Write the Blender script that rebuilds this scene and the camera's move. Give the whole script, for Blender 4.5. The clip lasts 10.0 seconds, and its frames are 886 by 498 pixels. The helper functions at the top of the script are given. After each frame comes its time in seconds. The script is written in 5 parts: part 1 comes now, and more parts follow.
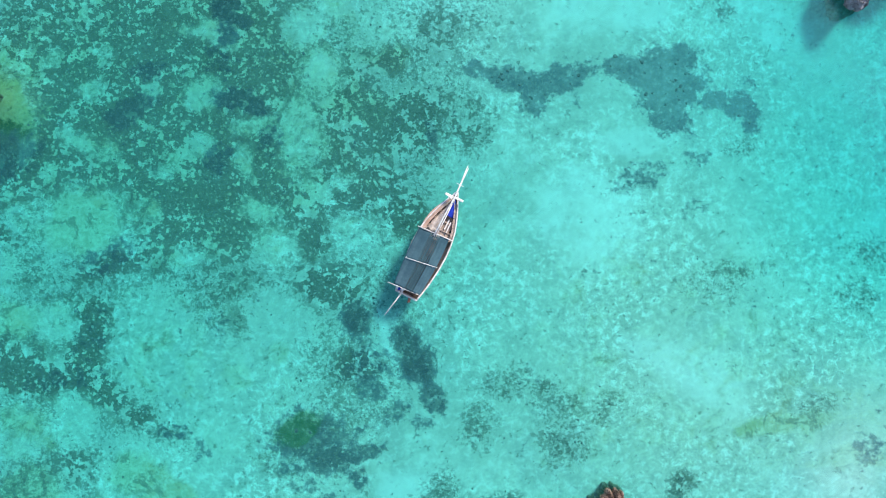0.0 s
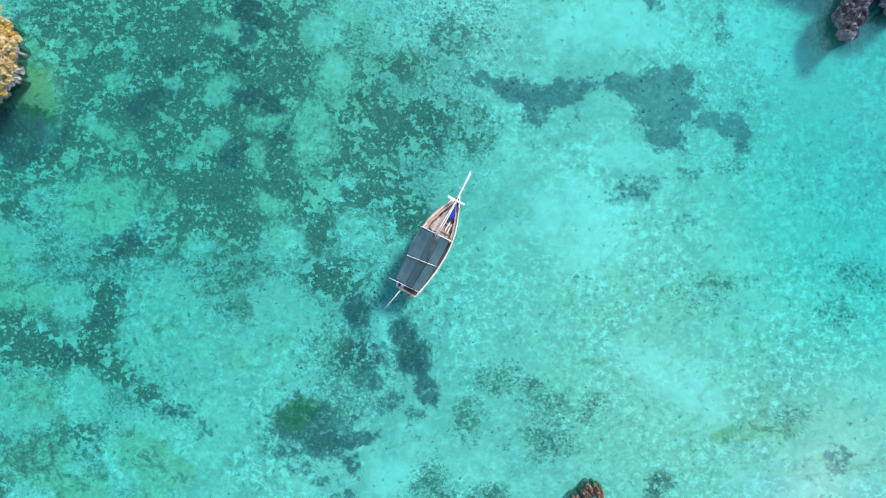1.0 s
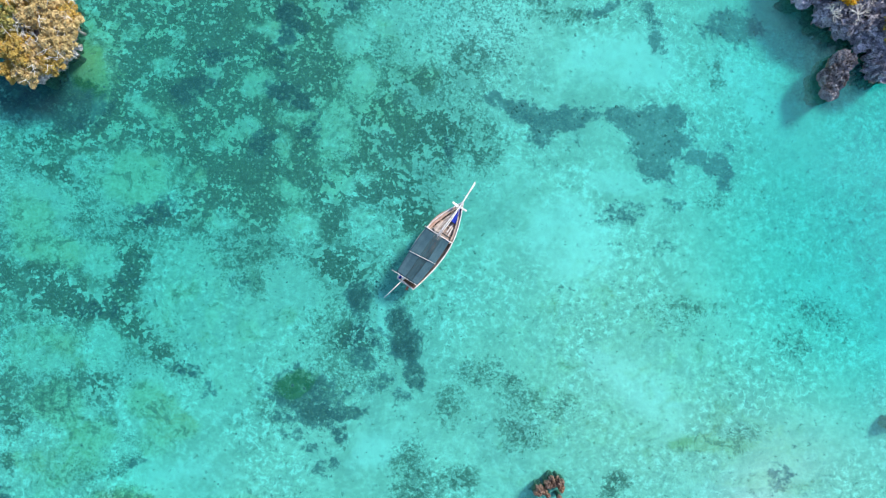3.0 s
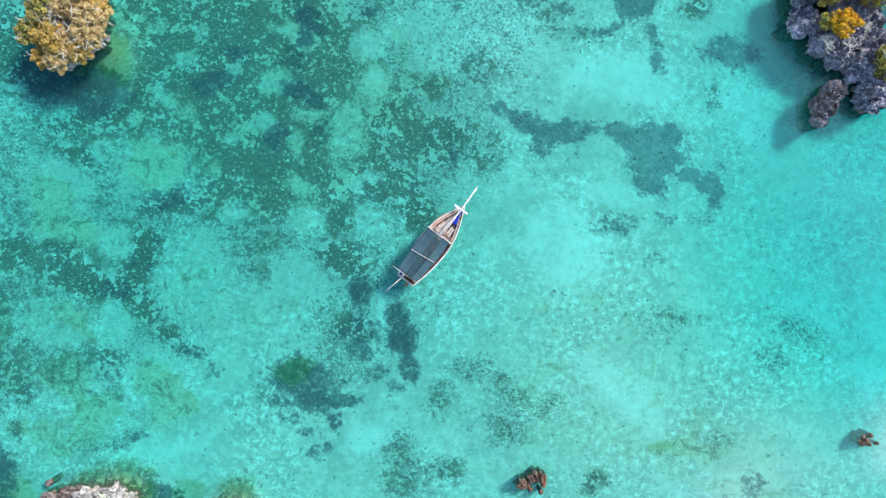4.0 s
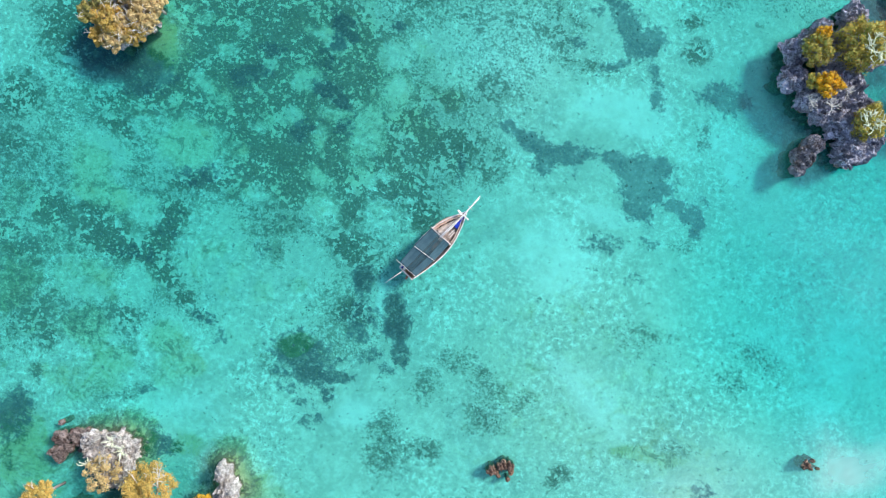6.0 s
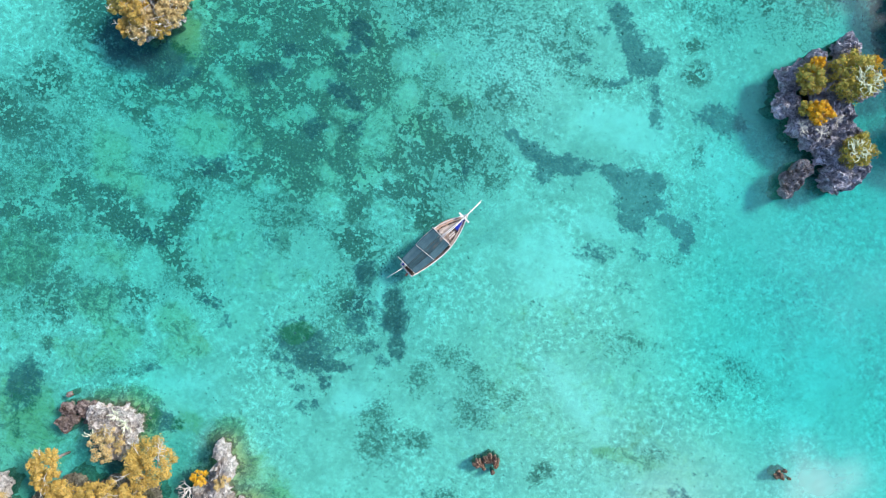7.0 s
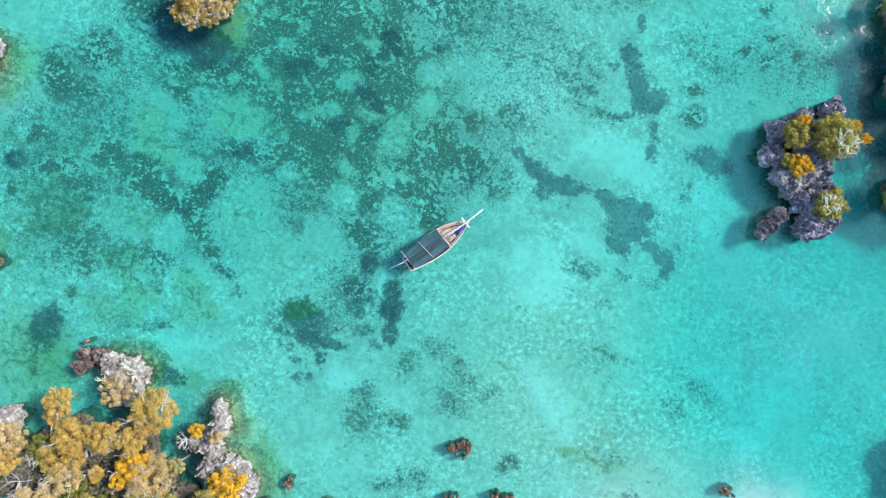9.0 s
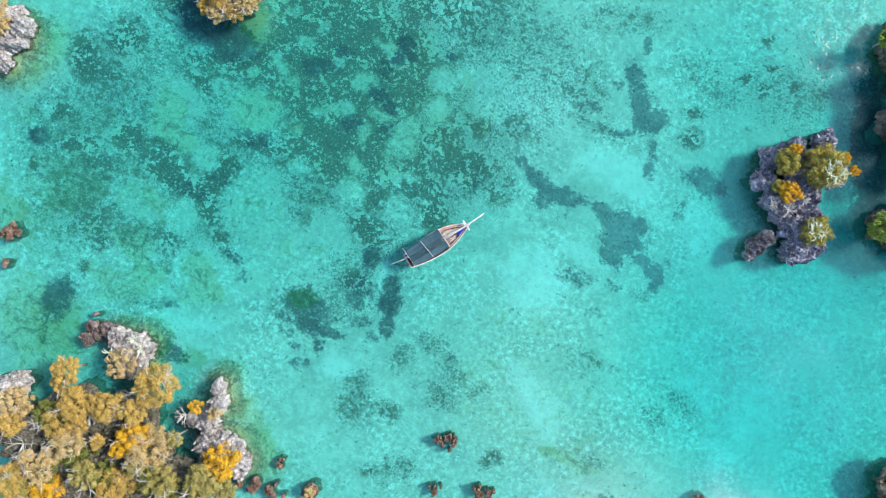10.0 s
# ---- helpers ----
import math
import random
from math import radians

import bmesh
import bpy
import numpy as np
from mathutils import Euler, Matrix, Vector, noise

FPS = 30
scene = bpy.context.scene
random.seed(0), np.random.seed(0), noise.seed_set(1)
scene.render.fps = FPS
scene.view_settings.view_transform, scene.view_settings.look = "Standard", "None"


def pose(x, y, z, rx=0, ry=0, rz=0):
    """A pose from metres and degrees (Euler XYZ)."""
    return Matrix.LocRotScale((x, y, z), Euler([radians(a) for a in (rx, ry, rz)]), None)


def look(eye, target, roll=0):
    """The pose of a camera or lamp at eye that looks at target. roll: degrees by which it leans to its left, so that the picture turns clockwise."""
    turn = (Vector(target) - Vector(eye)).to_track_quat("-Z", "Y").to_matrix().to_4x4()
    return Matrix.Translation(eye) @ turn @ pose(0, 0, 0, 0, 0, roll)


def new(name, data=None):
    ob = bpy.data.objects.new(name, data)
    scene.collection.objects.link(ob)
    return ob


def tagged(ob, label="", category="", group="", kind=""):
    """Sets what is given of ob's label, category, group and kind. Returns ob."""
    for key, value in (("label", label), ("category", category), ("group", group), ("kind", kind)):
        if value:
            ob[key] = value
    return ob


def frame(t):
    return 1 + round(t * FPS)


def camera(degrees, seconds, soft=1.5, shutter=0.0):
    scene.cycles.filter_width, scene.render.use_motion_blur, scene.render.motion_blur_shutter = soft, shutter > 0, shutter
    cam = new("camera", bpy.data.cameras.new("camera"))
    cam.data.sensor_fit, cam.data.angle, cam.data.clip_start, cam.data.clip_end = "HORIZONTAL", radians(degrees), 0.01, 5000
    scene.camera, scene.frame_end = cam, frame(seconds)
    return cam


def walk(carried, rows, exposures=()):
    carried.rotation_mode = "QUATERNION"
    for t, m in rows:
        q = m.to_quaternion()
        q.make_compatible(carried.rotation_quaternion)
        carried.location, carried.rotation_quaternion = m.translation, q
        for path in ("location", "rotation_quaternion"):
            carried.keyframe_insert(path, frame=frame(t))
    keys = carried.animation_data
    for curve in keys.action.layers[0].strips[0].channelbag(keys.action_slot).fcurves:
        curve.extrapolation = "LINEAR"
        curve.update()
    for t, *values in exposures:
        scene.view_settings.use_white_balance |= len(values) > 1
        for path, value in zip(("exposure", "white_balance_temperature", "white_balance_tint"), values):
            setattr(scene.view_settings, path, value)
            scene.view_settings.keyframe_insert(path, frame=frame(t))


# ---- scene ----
# ---- camera: a drone that looks straight down, climbs and turns ----
cam = camera(66, 10.0, soft=1.05)
walk(cam, [
    (0, pose(0, 0, 45.20, 0, 0, 0.00)),
    (1, pose(0, 0, 47.48, 0, 0, 2.82)),
    (2, pose(0, 0, 49.83, 0, 0, 5.82)),
    (3, pose(0, 0, 52.24, 0, 0, 8.91)),
    (4, pose(0, 0, 54.72, 0, 0, 12.03)),
    (5, pose(0, 0, 57.26, 0, 0, 15.16)),
    (6, pose(0, 0, 59.87, 0, 0, 18.29)),
    (7, pose(0, 0, 62.55, 0, 0, 21.47)),
    (8, pose(0, 0, 65.29, 0, 0, 24.76)),
    (9, pose(0, 0, 68.11, 0, 0, 28.26)),
    (10, pose(0, 0, 70.99, 0, 0, 32.10)),
], exposures=[(0, 0.86), (10, 0.86)])

# ---- light: high tropical sun through thin haze ----
SUN_AZ, SUN_EL = 48.0, 45.0
world = bpy.data.worlds.new("sky")
world.use_nodes = True
scene.world = world
wt = world.node_tree
sky = wt.nodes.new("ShaderNodeTexSky")
sky.sky_type = "NISHITA"
sky.sun_disc = False
sky.dust_density = 0.35
sky.sun_elevation = radians(SUN_EL)
sky.sun_rotation = radians(90 - SUN_AZ)
wt.links.new(sky.outputs[0], wt.nodes["Background"].inputs[0])
wt.nodes["Background"].inputs[1].default_value = 0.14
sun = new("sun", bpy.data.lights.new("sun", "SUN"))
sun.data.energy = 2.9
sun.data.angle = radians(13.0)
sun.data.color = (1.0, 0.95, 0.87)
sun.matrix_world = look((60 * math.cos(radians(SUN_AZ)), 60 * math.sin(radians(SUN_AZ)), 60 * math.tan(radians(SUN_EL))), (0, 0, 0))


# ---- material helpers ----
class Nodes:
    """A short way to write node materials."""

    def __init__(self, name):
        self.m = bpy.data.materials.new(name)
        self.m.use_nodes = True
        self.t = self.m.node_tree
        self.bsdf = self.t.nodes["Principled BSDF"]
        self.out = self.t.nodes["Material Output"]
        self.pos = self.t.nodes.new("ShaderNodeNewGeometry").outputs["Position"]

    def put(self, socket, value):
        if isinstance(value, bpy.types.NodeSocket):
            self.t.links.new(value, socket)
        elif isinstance(value, tuple) and len(value) == 3 and socket.type == "RGBA":
            socket.default_value = (*value, 1)
        else:
            socket.default_value = value

    def noise(self, scale, detail=4.0, rough=0.6, distort=0.0, vec=None):
        n = self.t.nodes.new("ShaderNodeTexNoise")
        self.put(n.inputs["Vector"], vec or self.pos)
        n.inputs["Scale"].default_value = scale
        n.inputs["Detail"].default_value = detail
        n.inputs["Roughness"].default_value = rough
        n.inputs["Distortion"].default_value = distort
        return n.outputs[0]

    def voronoi(self, scale, feature="F1", vec=None):
        n = self.t.nodes.new("ShaderNodeTexVoronoi")
        n.feature = feature
        self.put(n.inputs["Vector"], vec or self.pos)
        n.inputs["Scale"].default_value = scale
        return n.outputs["Distance"]

    def math(self, op, a, b=0.0, c=0.0):
        n = self.t.nodes.new("ShaderNodeMath")
        n.operation = op
        self.put(n.inputs[0], a), self.put(n.inputs[1], b), self.put(n.inputs[2], c)
        return n.outputs[0]

    def step(self, v, lo, hi, a=0.0, b=1.0):
        n = self.t.nodes.new("ShaderNodeMapRange")
        n.interpolation_type = "SMOOTHSTEP"
        self.put(n.inputs[0], v)
        for i, x in enumerate((lo, hi, a, b)):
            n.inputs[i + 1].default_value = x
        return n.outputs[0]

    def mix(self, f, a, b, kind="MIX"):
        n = self.t.nodes.new("ShaderNodeMix")
        n.data_type, n.blend_type = "RGBA", kind
        self.put(n.inputs[0], f), self.put(n.inputs[6], a), self.put(n.inputs[7], b)
        return n.outputs[2]

    def attr(self, name):
        n = self.t.nodes.new("ShaderNodeAttribute")
        n.attribute_name = name
        return n

    def info(self, island=False):
        if island:
            return self.t.nodes.new("ShaderNodeNewGeometry").outputs["Random Per Island"]
        return self.t.nodes.new("ShaderNodeObjectInfo").outputs["Random"]

    def bump(self, height, strength=0.5, distance=0.05):
        n = self.t.nodes.new("ShaderNodeBump")
        self.put(n.inputs["Height"], height)
        n.inputs["Strength"].default_value = strength
        n.inputs["Distance"].default_value = distance
        return n.outputs[0]

    def done(self, color, rough=0.8, normal=None, metallic=0.0, spec=0.3):
        self.put(self.bsdf.inputs["Base Color"], color)
        self.put(self.bsdf.inputs["Roughness"], rough)
        self.put(self.bsdf.inputs["Specular IOR Level"], spec)
        self.bsdf.inputs["Metallic"].default_value = metallic
        if normal:
            self.put(self.bsdf.inputs["Normal"], normal)
        return self.m


def plain(name, a, b, scale, rough=0.75, bump=0.4, grain=6.0, per="", vary=0.0):
    """Two tones mixed by a broad and a fine noise, with fine relief."""
    n = Nodes(name)
    broad, fine = n.noise(scale, 4), n.noise(scale * grain, 5, 0.7)
    f = n.step(n.math("ADD", n.math("MULTIPLY", broad, 0.6), n.math("MULTIPLY", fine, 0.4)), 0.36, 0.64)
    c = n.mix(f, a, b)
    if per:
        v = n.math("MULTIPLY_ADD", n.info(per == "island"), vary, 1 - vary / 2)
        c = n.mix(1.0, c, v, "MULTIPLY")
    return n.done(c, rough, n.bump(fine, bump, 0.03))


# ---- materials ----
def seabed_material():
    n = Nodes("seabed")
    a = n.attr("cover")
    sep = n.t.nodes.new("ShaderNodeSeparateColor")
    n.t.links.new(a.outputs["Color"], sep.inputs[0])
    bed, mottle, film = sep.outputs[0], sep.outputs[1], sep.outputs[2]
    green = n.attr("green").outputs["Fac"]
    grit = n.noise(7.0, 6, 0.78)
    clump = n.noise(1.35, 9, 0.72, 0.3)
    speck = n.noise(3.2, 8, 0.74, 0.2)
    broad = n.noise(0.13, 4, 0.6)
    patchy = n.noise(0.5, 7, 0.66, 0.5)
    fleck = n.noise(1.9, 9, 0.75, 0.4)
    calm = n.step(n.noise(0.11, 4, 0.6), 0.40, 0.60, 0.35, 1.0)
    cloudy = n.noise(0.34, 7, 0.68, 0.4)
    # pale coral sand with soft drifts, rubble grains and bright bare flecks
    sand = n.mix(n.step(broad, 0.36, 0.64), (0.55, 0.54, 0.44), (0.68, 0.66, 0.54))
    sand = n.mix(n.step(patchy, 0.40, 0.64, 0.0, 0.6), sand, (0.76, 0.74, 0.62))
    sand = n.mix(n.step(cloudy, 0.52, 0.38, 0.0, 0.42), sand, (0.45, 0.46, 0.41))
    sand = n.mix(n.math("MULTIPLY", calm, n.step(fleck, 0.50, 0.59, 0.0, 0.85)), sand, (0.95, 0.93, 0.83))
    sand = n.mix(n.math("MULTIPLY", calm, n.step(fleck, 0.48, 0.38, 0.0, 0.7)), sand, (0.36, 0.38, 0.32))
    sand = n.mix(n.math("MULTIPLY", calm, n.step(grit, 0.45, 0.37, 0.0, 0.6)), sand, (0.24, 0.27, 0.22))
    drift = n.step(n.math("ADD", a.outputs["Alpha"], n.math("MULTIPLY_ADD", patchy, 1.0, -0.5)), 0.2, 0.7, 0.0, 0.55)
    sand = n.mix(drift, sand, (0.90, 0.88, 0.80))
    # thin brown-green film of algae on rubble
    fm = n.step(n.math("ADD", film, n.math("MULTIPLY_ADD", patchy, 1.3, -0.65)), 0.25, 0.8, 0.0, 0.8)
    sand = n.mix(fm, sand, n.mix(n.step(fleck, 0.38, 0.62), (0.46, 0.46, 0.28), (0.66, 0.65, 0.43)))
    sand = n.mix(n.math("MULTIPLY", fm, n.step(n.noise(0.42, 5, 0.6, 0.3), 0.52, 0.64, 0.0, 0.45)), sand, (0.60, 0.40, 0.20))
    vein = n.math("ABSOLUTE", n.math("SUBTRACT", n.noise(0.33, 5, 0.62, 0.5), 0.5))
    vein = n.math("MULTIPLY", n.step(vein, 0.045, 0.012), n.math("MULTIPLY", fm, n.step(clump, 0.42, 0.54)))
    sand = n.mix(n.math("MULTIPLY", vein, 0.8), sand, (0.15, 0.17, 0.12))
    gm = n.step(n.math("ADD", green, n.math("MULTIPLY_ADD", patchy, 2.0, -1.0)), 0.25, 0.85, 0.0, 0.6)
    sand = n.mix(gm, sand, n.mix(n.step(speck, 0.4, 0.6), (0.26, 0.30, 0.10), (0.38, 0.42, 0.16)))
    # ragged tufts of algae among the rubble, dotted with pale coral heads
    tuftn = n.noise(1.45, 5, 0.6, 0.3)
    nub = n.noise(3.0, 3, 0.55, 0.3)
    mm = n.math("ADD", mottle, n.math("ADD", n.math("MULTIPLY_ADD", tuftn, 2.6, -1.3), n.math("MULTIPLY_ADD", nub, 1.9, -0.95)))
    mm = n.math("ADD", mm, n.math("MULTIPLY", n.math("MULTIPLY_ADD", n.noise(0.42, 4, 0.55, 0.4), 2.0, -1.0), n.step(mottle, 0.2, 0.6)))
    heads = n.math("ADD", n.voronoi(2.4), n.math("ADD", n.math("MULTIPLY_ADD", grit, 0.5, -0.25), n.math("MULTIPLY_ADD", nub, 0.9, -0.45)))
    heads = n.math("MULTIPLY", n.step(heads, 0.29, 0.18), n.step(n.noise(0.8, 4, 0.6), 0.38, 0.5))
    crumbs = n.step(n.noise(4.4, 5, 0.62, 0.2), 0.56, 0.66, 0.0, 0.75)
    bare = n.math("MAXIMUM", n.math("MULTIPLY", heads, 0.9), crumbs)
    mm = n.math("MULTIPLY", n.step(mm, 0.46, 0.62), n.math("MULTIPLY_ADD", bare, -0.9, 1.0))
    dust = n.math("ADD", n.noise(4.6, 7, 0.72, 0.3), n.math("MULTIPLY_ADD", mottle, 0.42, n.math("MULTIPLY_ADD", patchy, 0.5, -0.25)))
    dust = n.math("MULTIPLY", n.step(dust, 0.60, 0.72), n.math("MULTIPLY", n.step(mottle, 0.08, 0.3, 0.0, 0.6), n.step(mottle, 0.62, 0.42)))
    sand = n.mix(dust, sand, (0.13, 0.16, 0.12))
    tuft = n.mix(n.step(grit, 0.38, 0.6), (0.028, 0.048, 0.034), (0.10, 0.125, 0.075))
    tuft = n.mix(n.step(film, 0.2, 0.6, 0.0, 0.45), tuft, (0.19, 0.18, 0.14))
    tuft = n.mix(n.step(n.noise(0.7, 4, 0.6, 0.3), 0.42, 0.62, 0.0, 0.35), tuft, (0.15, 0.165, 0.12))
    c = n.mix(n.math("MULTIPLY", mm, n.math("MULTIPLY", n.step(nub, 0.3, 0.6, 0.97, 0.84), n.step(mottle, 0.25, 0.7, 0.55, 1.0))), sand, tuft)
    # closed beds of sea grass; patches of shade take the same colours
    bb = n.math("ADD", bed, n.math("ADD", n.math("MULTIPLY_ADD", clump, 2.6, -1.3), n.math("MULTIPLY_ADD", nub, 1.1, -0.55)))
    bb = n.math("MULTIPLY", n.step(bb, 0.22, 0.74), n.math("MULTIPLY_ADD", bare, -0.25, 1.0))
    grass = n.mix(n.step(speck, 0.35, 0.65), (0.095, 0.135, 0.15), (0.19, 0.215, 0.205))
    grass = n.mix(n.step(mottle, 0.3, 0.6, 0.0, 0.8), grass, n.mix(n.step(speck, 0.35, 0.65), (0.03, 0.05, 0.06), (0.08, 0.09, 0.085)))
    grass = n.mix(n.step(n.math("ADD", green, n.math("MULTIPLY_ADD", patchy, 0.8, -0.4)), 0.4, 0.7), grass, (0.03, 0.13, 0.05))
    c = n.mix(n.math("MULTIPLY", bb, n.step(patchy, 0.36, 0.66, 0.97, 0.74)), c, grass)
    h = n.math("ADD", n.math("MULTIPLY", grit, 0.4), n.math("ADD", mm, bb))
    return n.done(c, 0.9, n.bump(h, 0.35, 0.08), spec=0.1)


def water_material():
    """Clear sea: a clean surface over an absorbing layer, as deep as the bed lies below it."""
    n = Nodes("sea_water")
    depth = n.attr("depth").outputs["Fac"]
    comb = n.t.nodes.new("ShaderNodeCombineColor")
    for i, k in enumerate((-0.78, -0.086, -0.079)):
        n.put(comb.inputs[i], n.math("EXPONENT", n.math("MULTIPLY", depth, k)))
    clear = n.t.nodes.new("ShaderNodeBsdfTransparent")
    n.put(clear.inputs[0], comb.outputs[0])
    gloss = n.t.nodes.new("ShaderNodeBsdfGlossy")
    n.put(gloss.inputs["Roughness"], n.math("MULTIPLY_ADD", n.attr("chop").outputs["Fac"], 0.10, 0.085))
    sx = n.t.nodes.new("ShaderNodeMapping")
    sx.inputs["Rotation"].default_value = (0, 0, radians(4))
    sx.inputs["Scale"].default_value = (0.42, 1.9, 1.0)
    n.put(sx.inputs["Vector"], n.pos)
    chop = n.math("MULTIPLY", n.attr("chop").outputs["Fac"], n.math("MULTIPLY", n.noise(0.9, 4, 0.55, 0.9, sx.outputs[0]), n.step(n.noise(0.35, 3, 0.6), 0.44, 0.62, 0.25, 1.0)))
    ripple = n.math("ADD", n.math("MULTIPLY", n.noise(1.6, 4, 0.55), 0.10), n.math("MULTIPLY", chop, 6.5))
    nor = n.bump(ripple, 0.2, 0.05)
    n.put(gloss.inputs["Normal"], nor)
    fres = n.t.nodes.new("ShaderNodeFresnel")
    fres.inputs["IOR"].default_value = 1.33
    n.put(fres.inputs["Normal"], nor)
    mix = n.t.nodes.new("ShaderNodeMixShader")
    n.put(mix.inputs[0], fres.outputs[0])
    n.t.links.new(clear.outputs[0], mix.inputs[1])
    n.t.links.new(gloss.outputs[0], mix.inputs[2])
    # fine silt in the water throws back a little light
    silt = n.t.nodes.new("ShaderNodeBsdfDiffuse")
    n.put(silt.inputs[0], n.mix(n.step(n.attr("silt").outputs["Fac"], 0.06, 0.3), (0.14, 0.56, 0.60), (0.72, 0.82, 0.79)))
    veil = n.t.nodes.new("ShaderNodeMixShader")
    n.put(veil.inputs[0], n.math("SUBTRACT", 1.0, n.math("EXPONENT", n.math("MULTIPLY", n.math("MULTIPLY", depth, n.attr("silt").outputs["Fac"]), -1.0))))
    n.t.links.new(mix.outputs[0], veil.inputs[1])
    n.t.links.new(silt.outputs[0], veil.inputs[2])
    n.t.links.new(veil.outputs[0], n.out.inputs[0])
    return n.m


def rock_material(name, pale, mid, dark, lichen):
    n = Nodes(name)
    broad, fine = n.noise(0.7, 5, 0.65), n.noise(5.5, 7, 0.82)
    pits = n.voronoi(5.2)
    c = n.mix(n.step(fine, 0.36, 0.62), dark, mid)
    c = n.mix(n.step(n.math("ADD", broad, n.math("MULTIPLY", fine, 0.5)), 0.58, 0.76), c, pale)
    c = n.mix(n.step(n.noise(1.3, 4), 0.52, 0.64, 0.0, 0.7), c, lichen)
    c = n.mix(n.step(n.math("ADD", pits, n.math("MULTIPLY_ADD", fine, 0.5, -0.25)), 0.30, 0.12, 0.0, 0.8), c, dark)
    crack = n.math("ABSOLUTE", n.math("SUBTRACT", n.noise(1.7, 6, 0.62, 0.5), 0.5))
    c = n.mix(n.step(crack, 0.035, 0.0, 0.0, 0.6), c, dark)
    c = n.mix(n.step(n.noise(2.6, 5, 0.7), 0.54, 0.66, 0.0, 0.7), c, pale)
    # wet weed line near the water
    sep = n.t.nodes.new("ShaderNodeSeparateXYZ")
    n.put(sep.inputs[0], n.pos)
    wet = n.step(n.math("ADD", sep.outputs[2], n.math("MULTIPLY_ADD", broad, 0.8, -0.4)), 0.28, -0.02)
    c = n.mix(wet, c, n.mix(n.step(fine, 0.4, 0.6), (0.24, 0.21, 0.13), (0.42, 0.38, 0.26)))
    drowned = n.step(n.math("ADD", sep.outputs[2], n.math("MULTIPLY_ADD", broad, 0.6, -0.3)), -0.2, -0.9)
    c = n.mix(drowned, c, n.mix(n.step(fine, 0.38, 0.6), (0.32, 0.31, 0.20), (0.60, 0.57, 0.42)))
    h = n.math("ADD", n.math("MULTIPLY", fine, 1.2), n.math("ADD", n.math("MULTIPLY", pits, 0.8), n.step(crack, 0.0, 0.08)))
    return n.done(c, 0.92, n.bump(h, 1.0, 0.17), spec=0.15)


def leaf_material(name, a, b, c2):
    """Leaves: three tones by leaf, with a little light let through."""
    n = Nodes(name)
    r = n.info(True)
    c = n.mix(n.step(r, 0.0, 0.6), a, b)
    c = n.mix(n.step(r, 0.72, 0.9), c, c2)
    c = n.mix(n.step(n.noise(0.9, 3), 0.42, 0.62, 0.0, 0.75), c, n.mix(0.5, a, c2))
    c = n.mix(n.step(n.noise(2.2, 4, 0.7), 0.52, 0.66, 0.0, 0.7), c, n.mix(0.7, b, c2))
    c = n.mix(n.step(n.noise(1.5, 3, 0.6, 0.4), 0.56, 0.68, 0.0, 0.55), c, (0.50, 0.33, 0.14))
    n.done(c, 0.6, spec=0.2)
    thin = n.t.nodes.new("ShaderNodeBsdfTranslucent")
    n.put(thin.inputs[0], c)
    mix = n.t.nodes.new("ShaderNodeMixShader")
    mix.inputs[0].default_value = 0.16
    n.t.links.new(n.bsdf.outputs[0], mix.inputs[1])
    n.t.links.new(thin.outputs[0], mix.inputs[2])
    n.t.links.new(mix.outputs[0], n.out.inputs[0])
    return n.m


M_SEABED = seabed_material()
M_WATER = water_material()
M_ROCK = rock_material("grey_coral_rag", (0.86, 0.80, 0.77), (0.64, 0.58, 0.56), (0.22, 0.19, 0.18), (0.50, 0.38, 0.28))
M_ROCK_BLUE = rock_material("slate_coral_rag", (0.62, 0.61, 0.72), (0.40, 0.40, 0.50), (0.11, 0.11, 0.15), (0.34, 0.33, 0.36))
# dark copy of the rag: shade of tree gaps and shores in its colour
M_ROCK_SHADED = rock_material("shaded_coral_rag", (0.30, 0.28, 0.22), (0.17, 0.17, 0.11), (0.07, 0.07, 0.05), (0.16, 0.17, 0.08))
M_ROCK_RUST = rock_material("rust_stained_coral_rag", (0.46, 0.45, 0.50), (0.28, 0.21, 0.19), (0.09, 0.065, 0.055), (0.26, 0.17, 0.11))
M_ROCK_BROWN = rock_material("brown_coral_rock", (0.46, 0.30, 0.23), (0.32, 0.18, 0.12), (0.10, 0.06, 0.04), (0.40, 0.22, 0.12))
M_ROCK_PLUM = rock_material("purple_brown_coral_rock", (0.42, 0.34, 0.32), (0.22, 0.14, 0.12), (0.06, 0.04, 0.035), (0.28, 0.15, 0.10))
M_WEED = plain("sea_grass_tufts", (0.11, 0.13, 0.12), (0.20, 0.21, 0.18), 0.8, 0.9, 0.3, per="island", vary=0.6)
M_LEAF_GOLD = leaf_material("golden_leaves", (0.60, 0.38, 0.085), (0.76, 0.52, 0.15), (0.36, 0.30, 0.09))
M_LEAF_TAN = leaf_material("tan_leaves", (0.62, 0.44, 0.19), (0.76, 0.58, 0.30), (0.44, 0.36, 0.16))
M_LEAF_YELLOW = leaf_material("bright_yellow_leaves", (0.80, 0.44, 0.02), (0.90, 0.56, 0.04), (0.62, 0.42, 0.05))
M_LEAF_OLIVE = leaf_material("olive_leaves", (0.44, 0.36, 0.11), (0.60, 0.48, 0.16), (0.22, 0.25, 0.07))
M_LEAF_GREEN = leaf_material("green_leaves", (0.10, 0.15, 0.03), (0.20, 0.24, 0.05), (0.30, 0.28, 0.07))
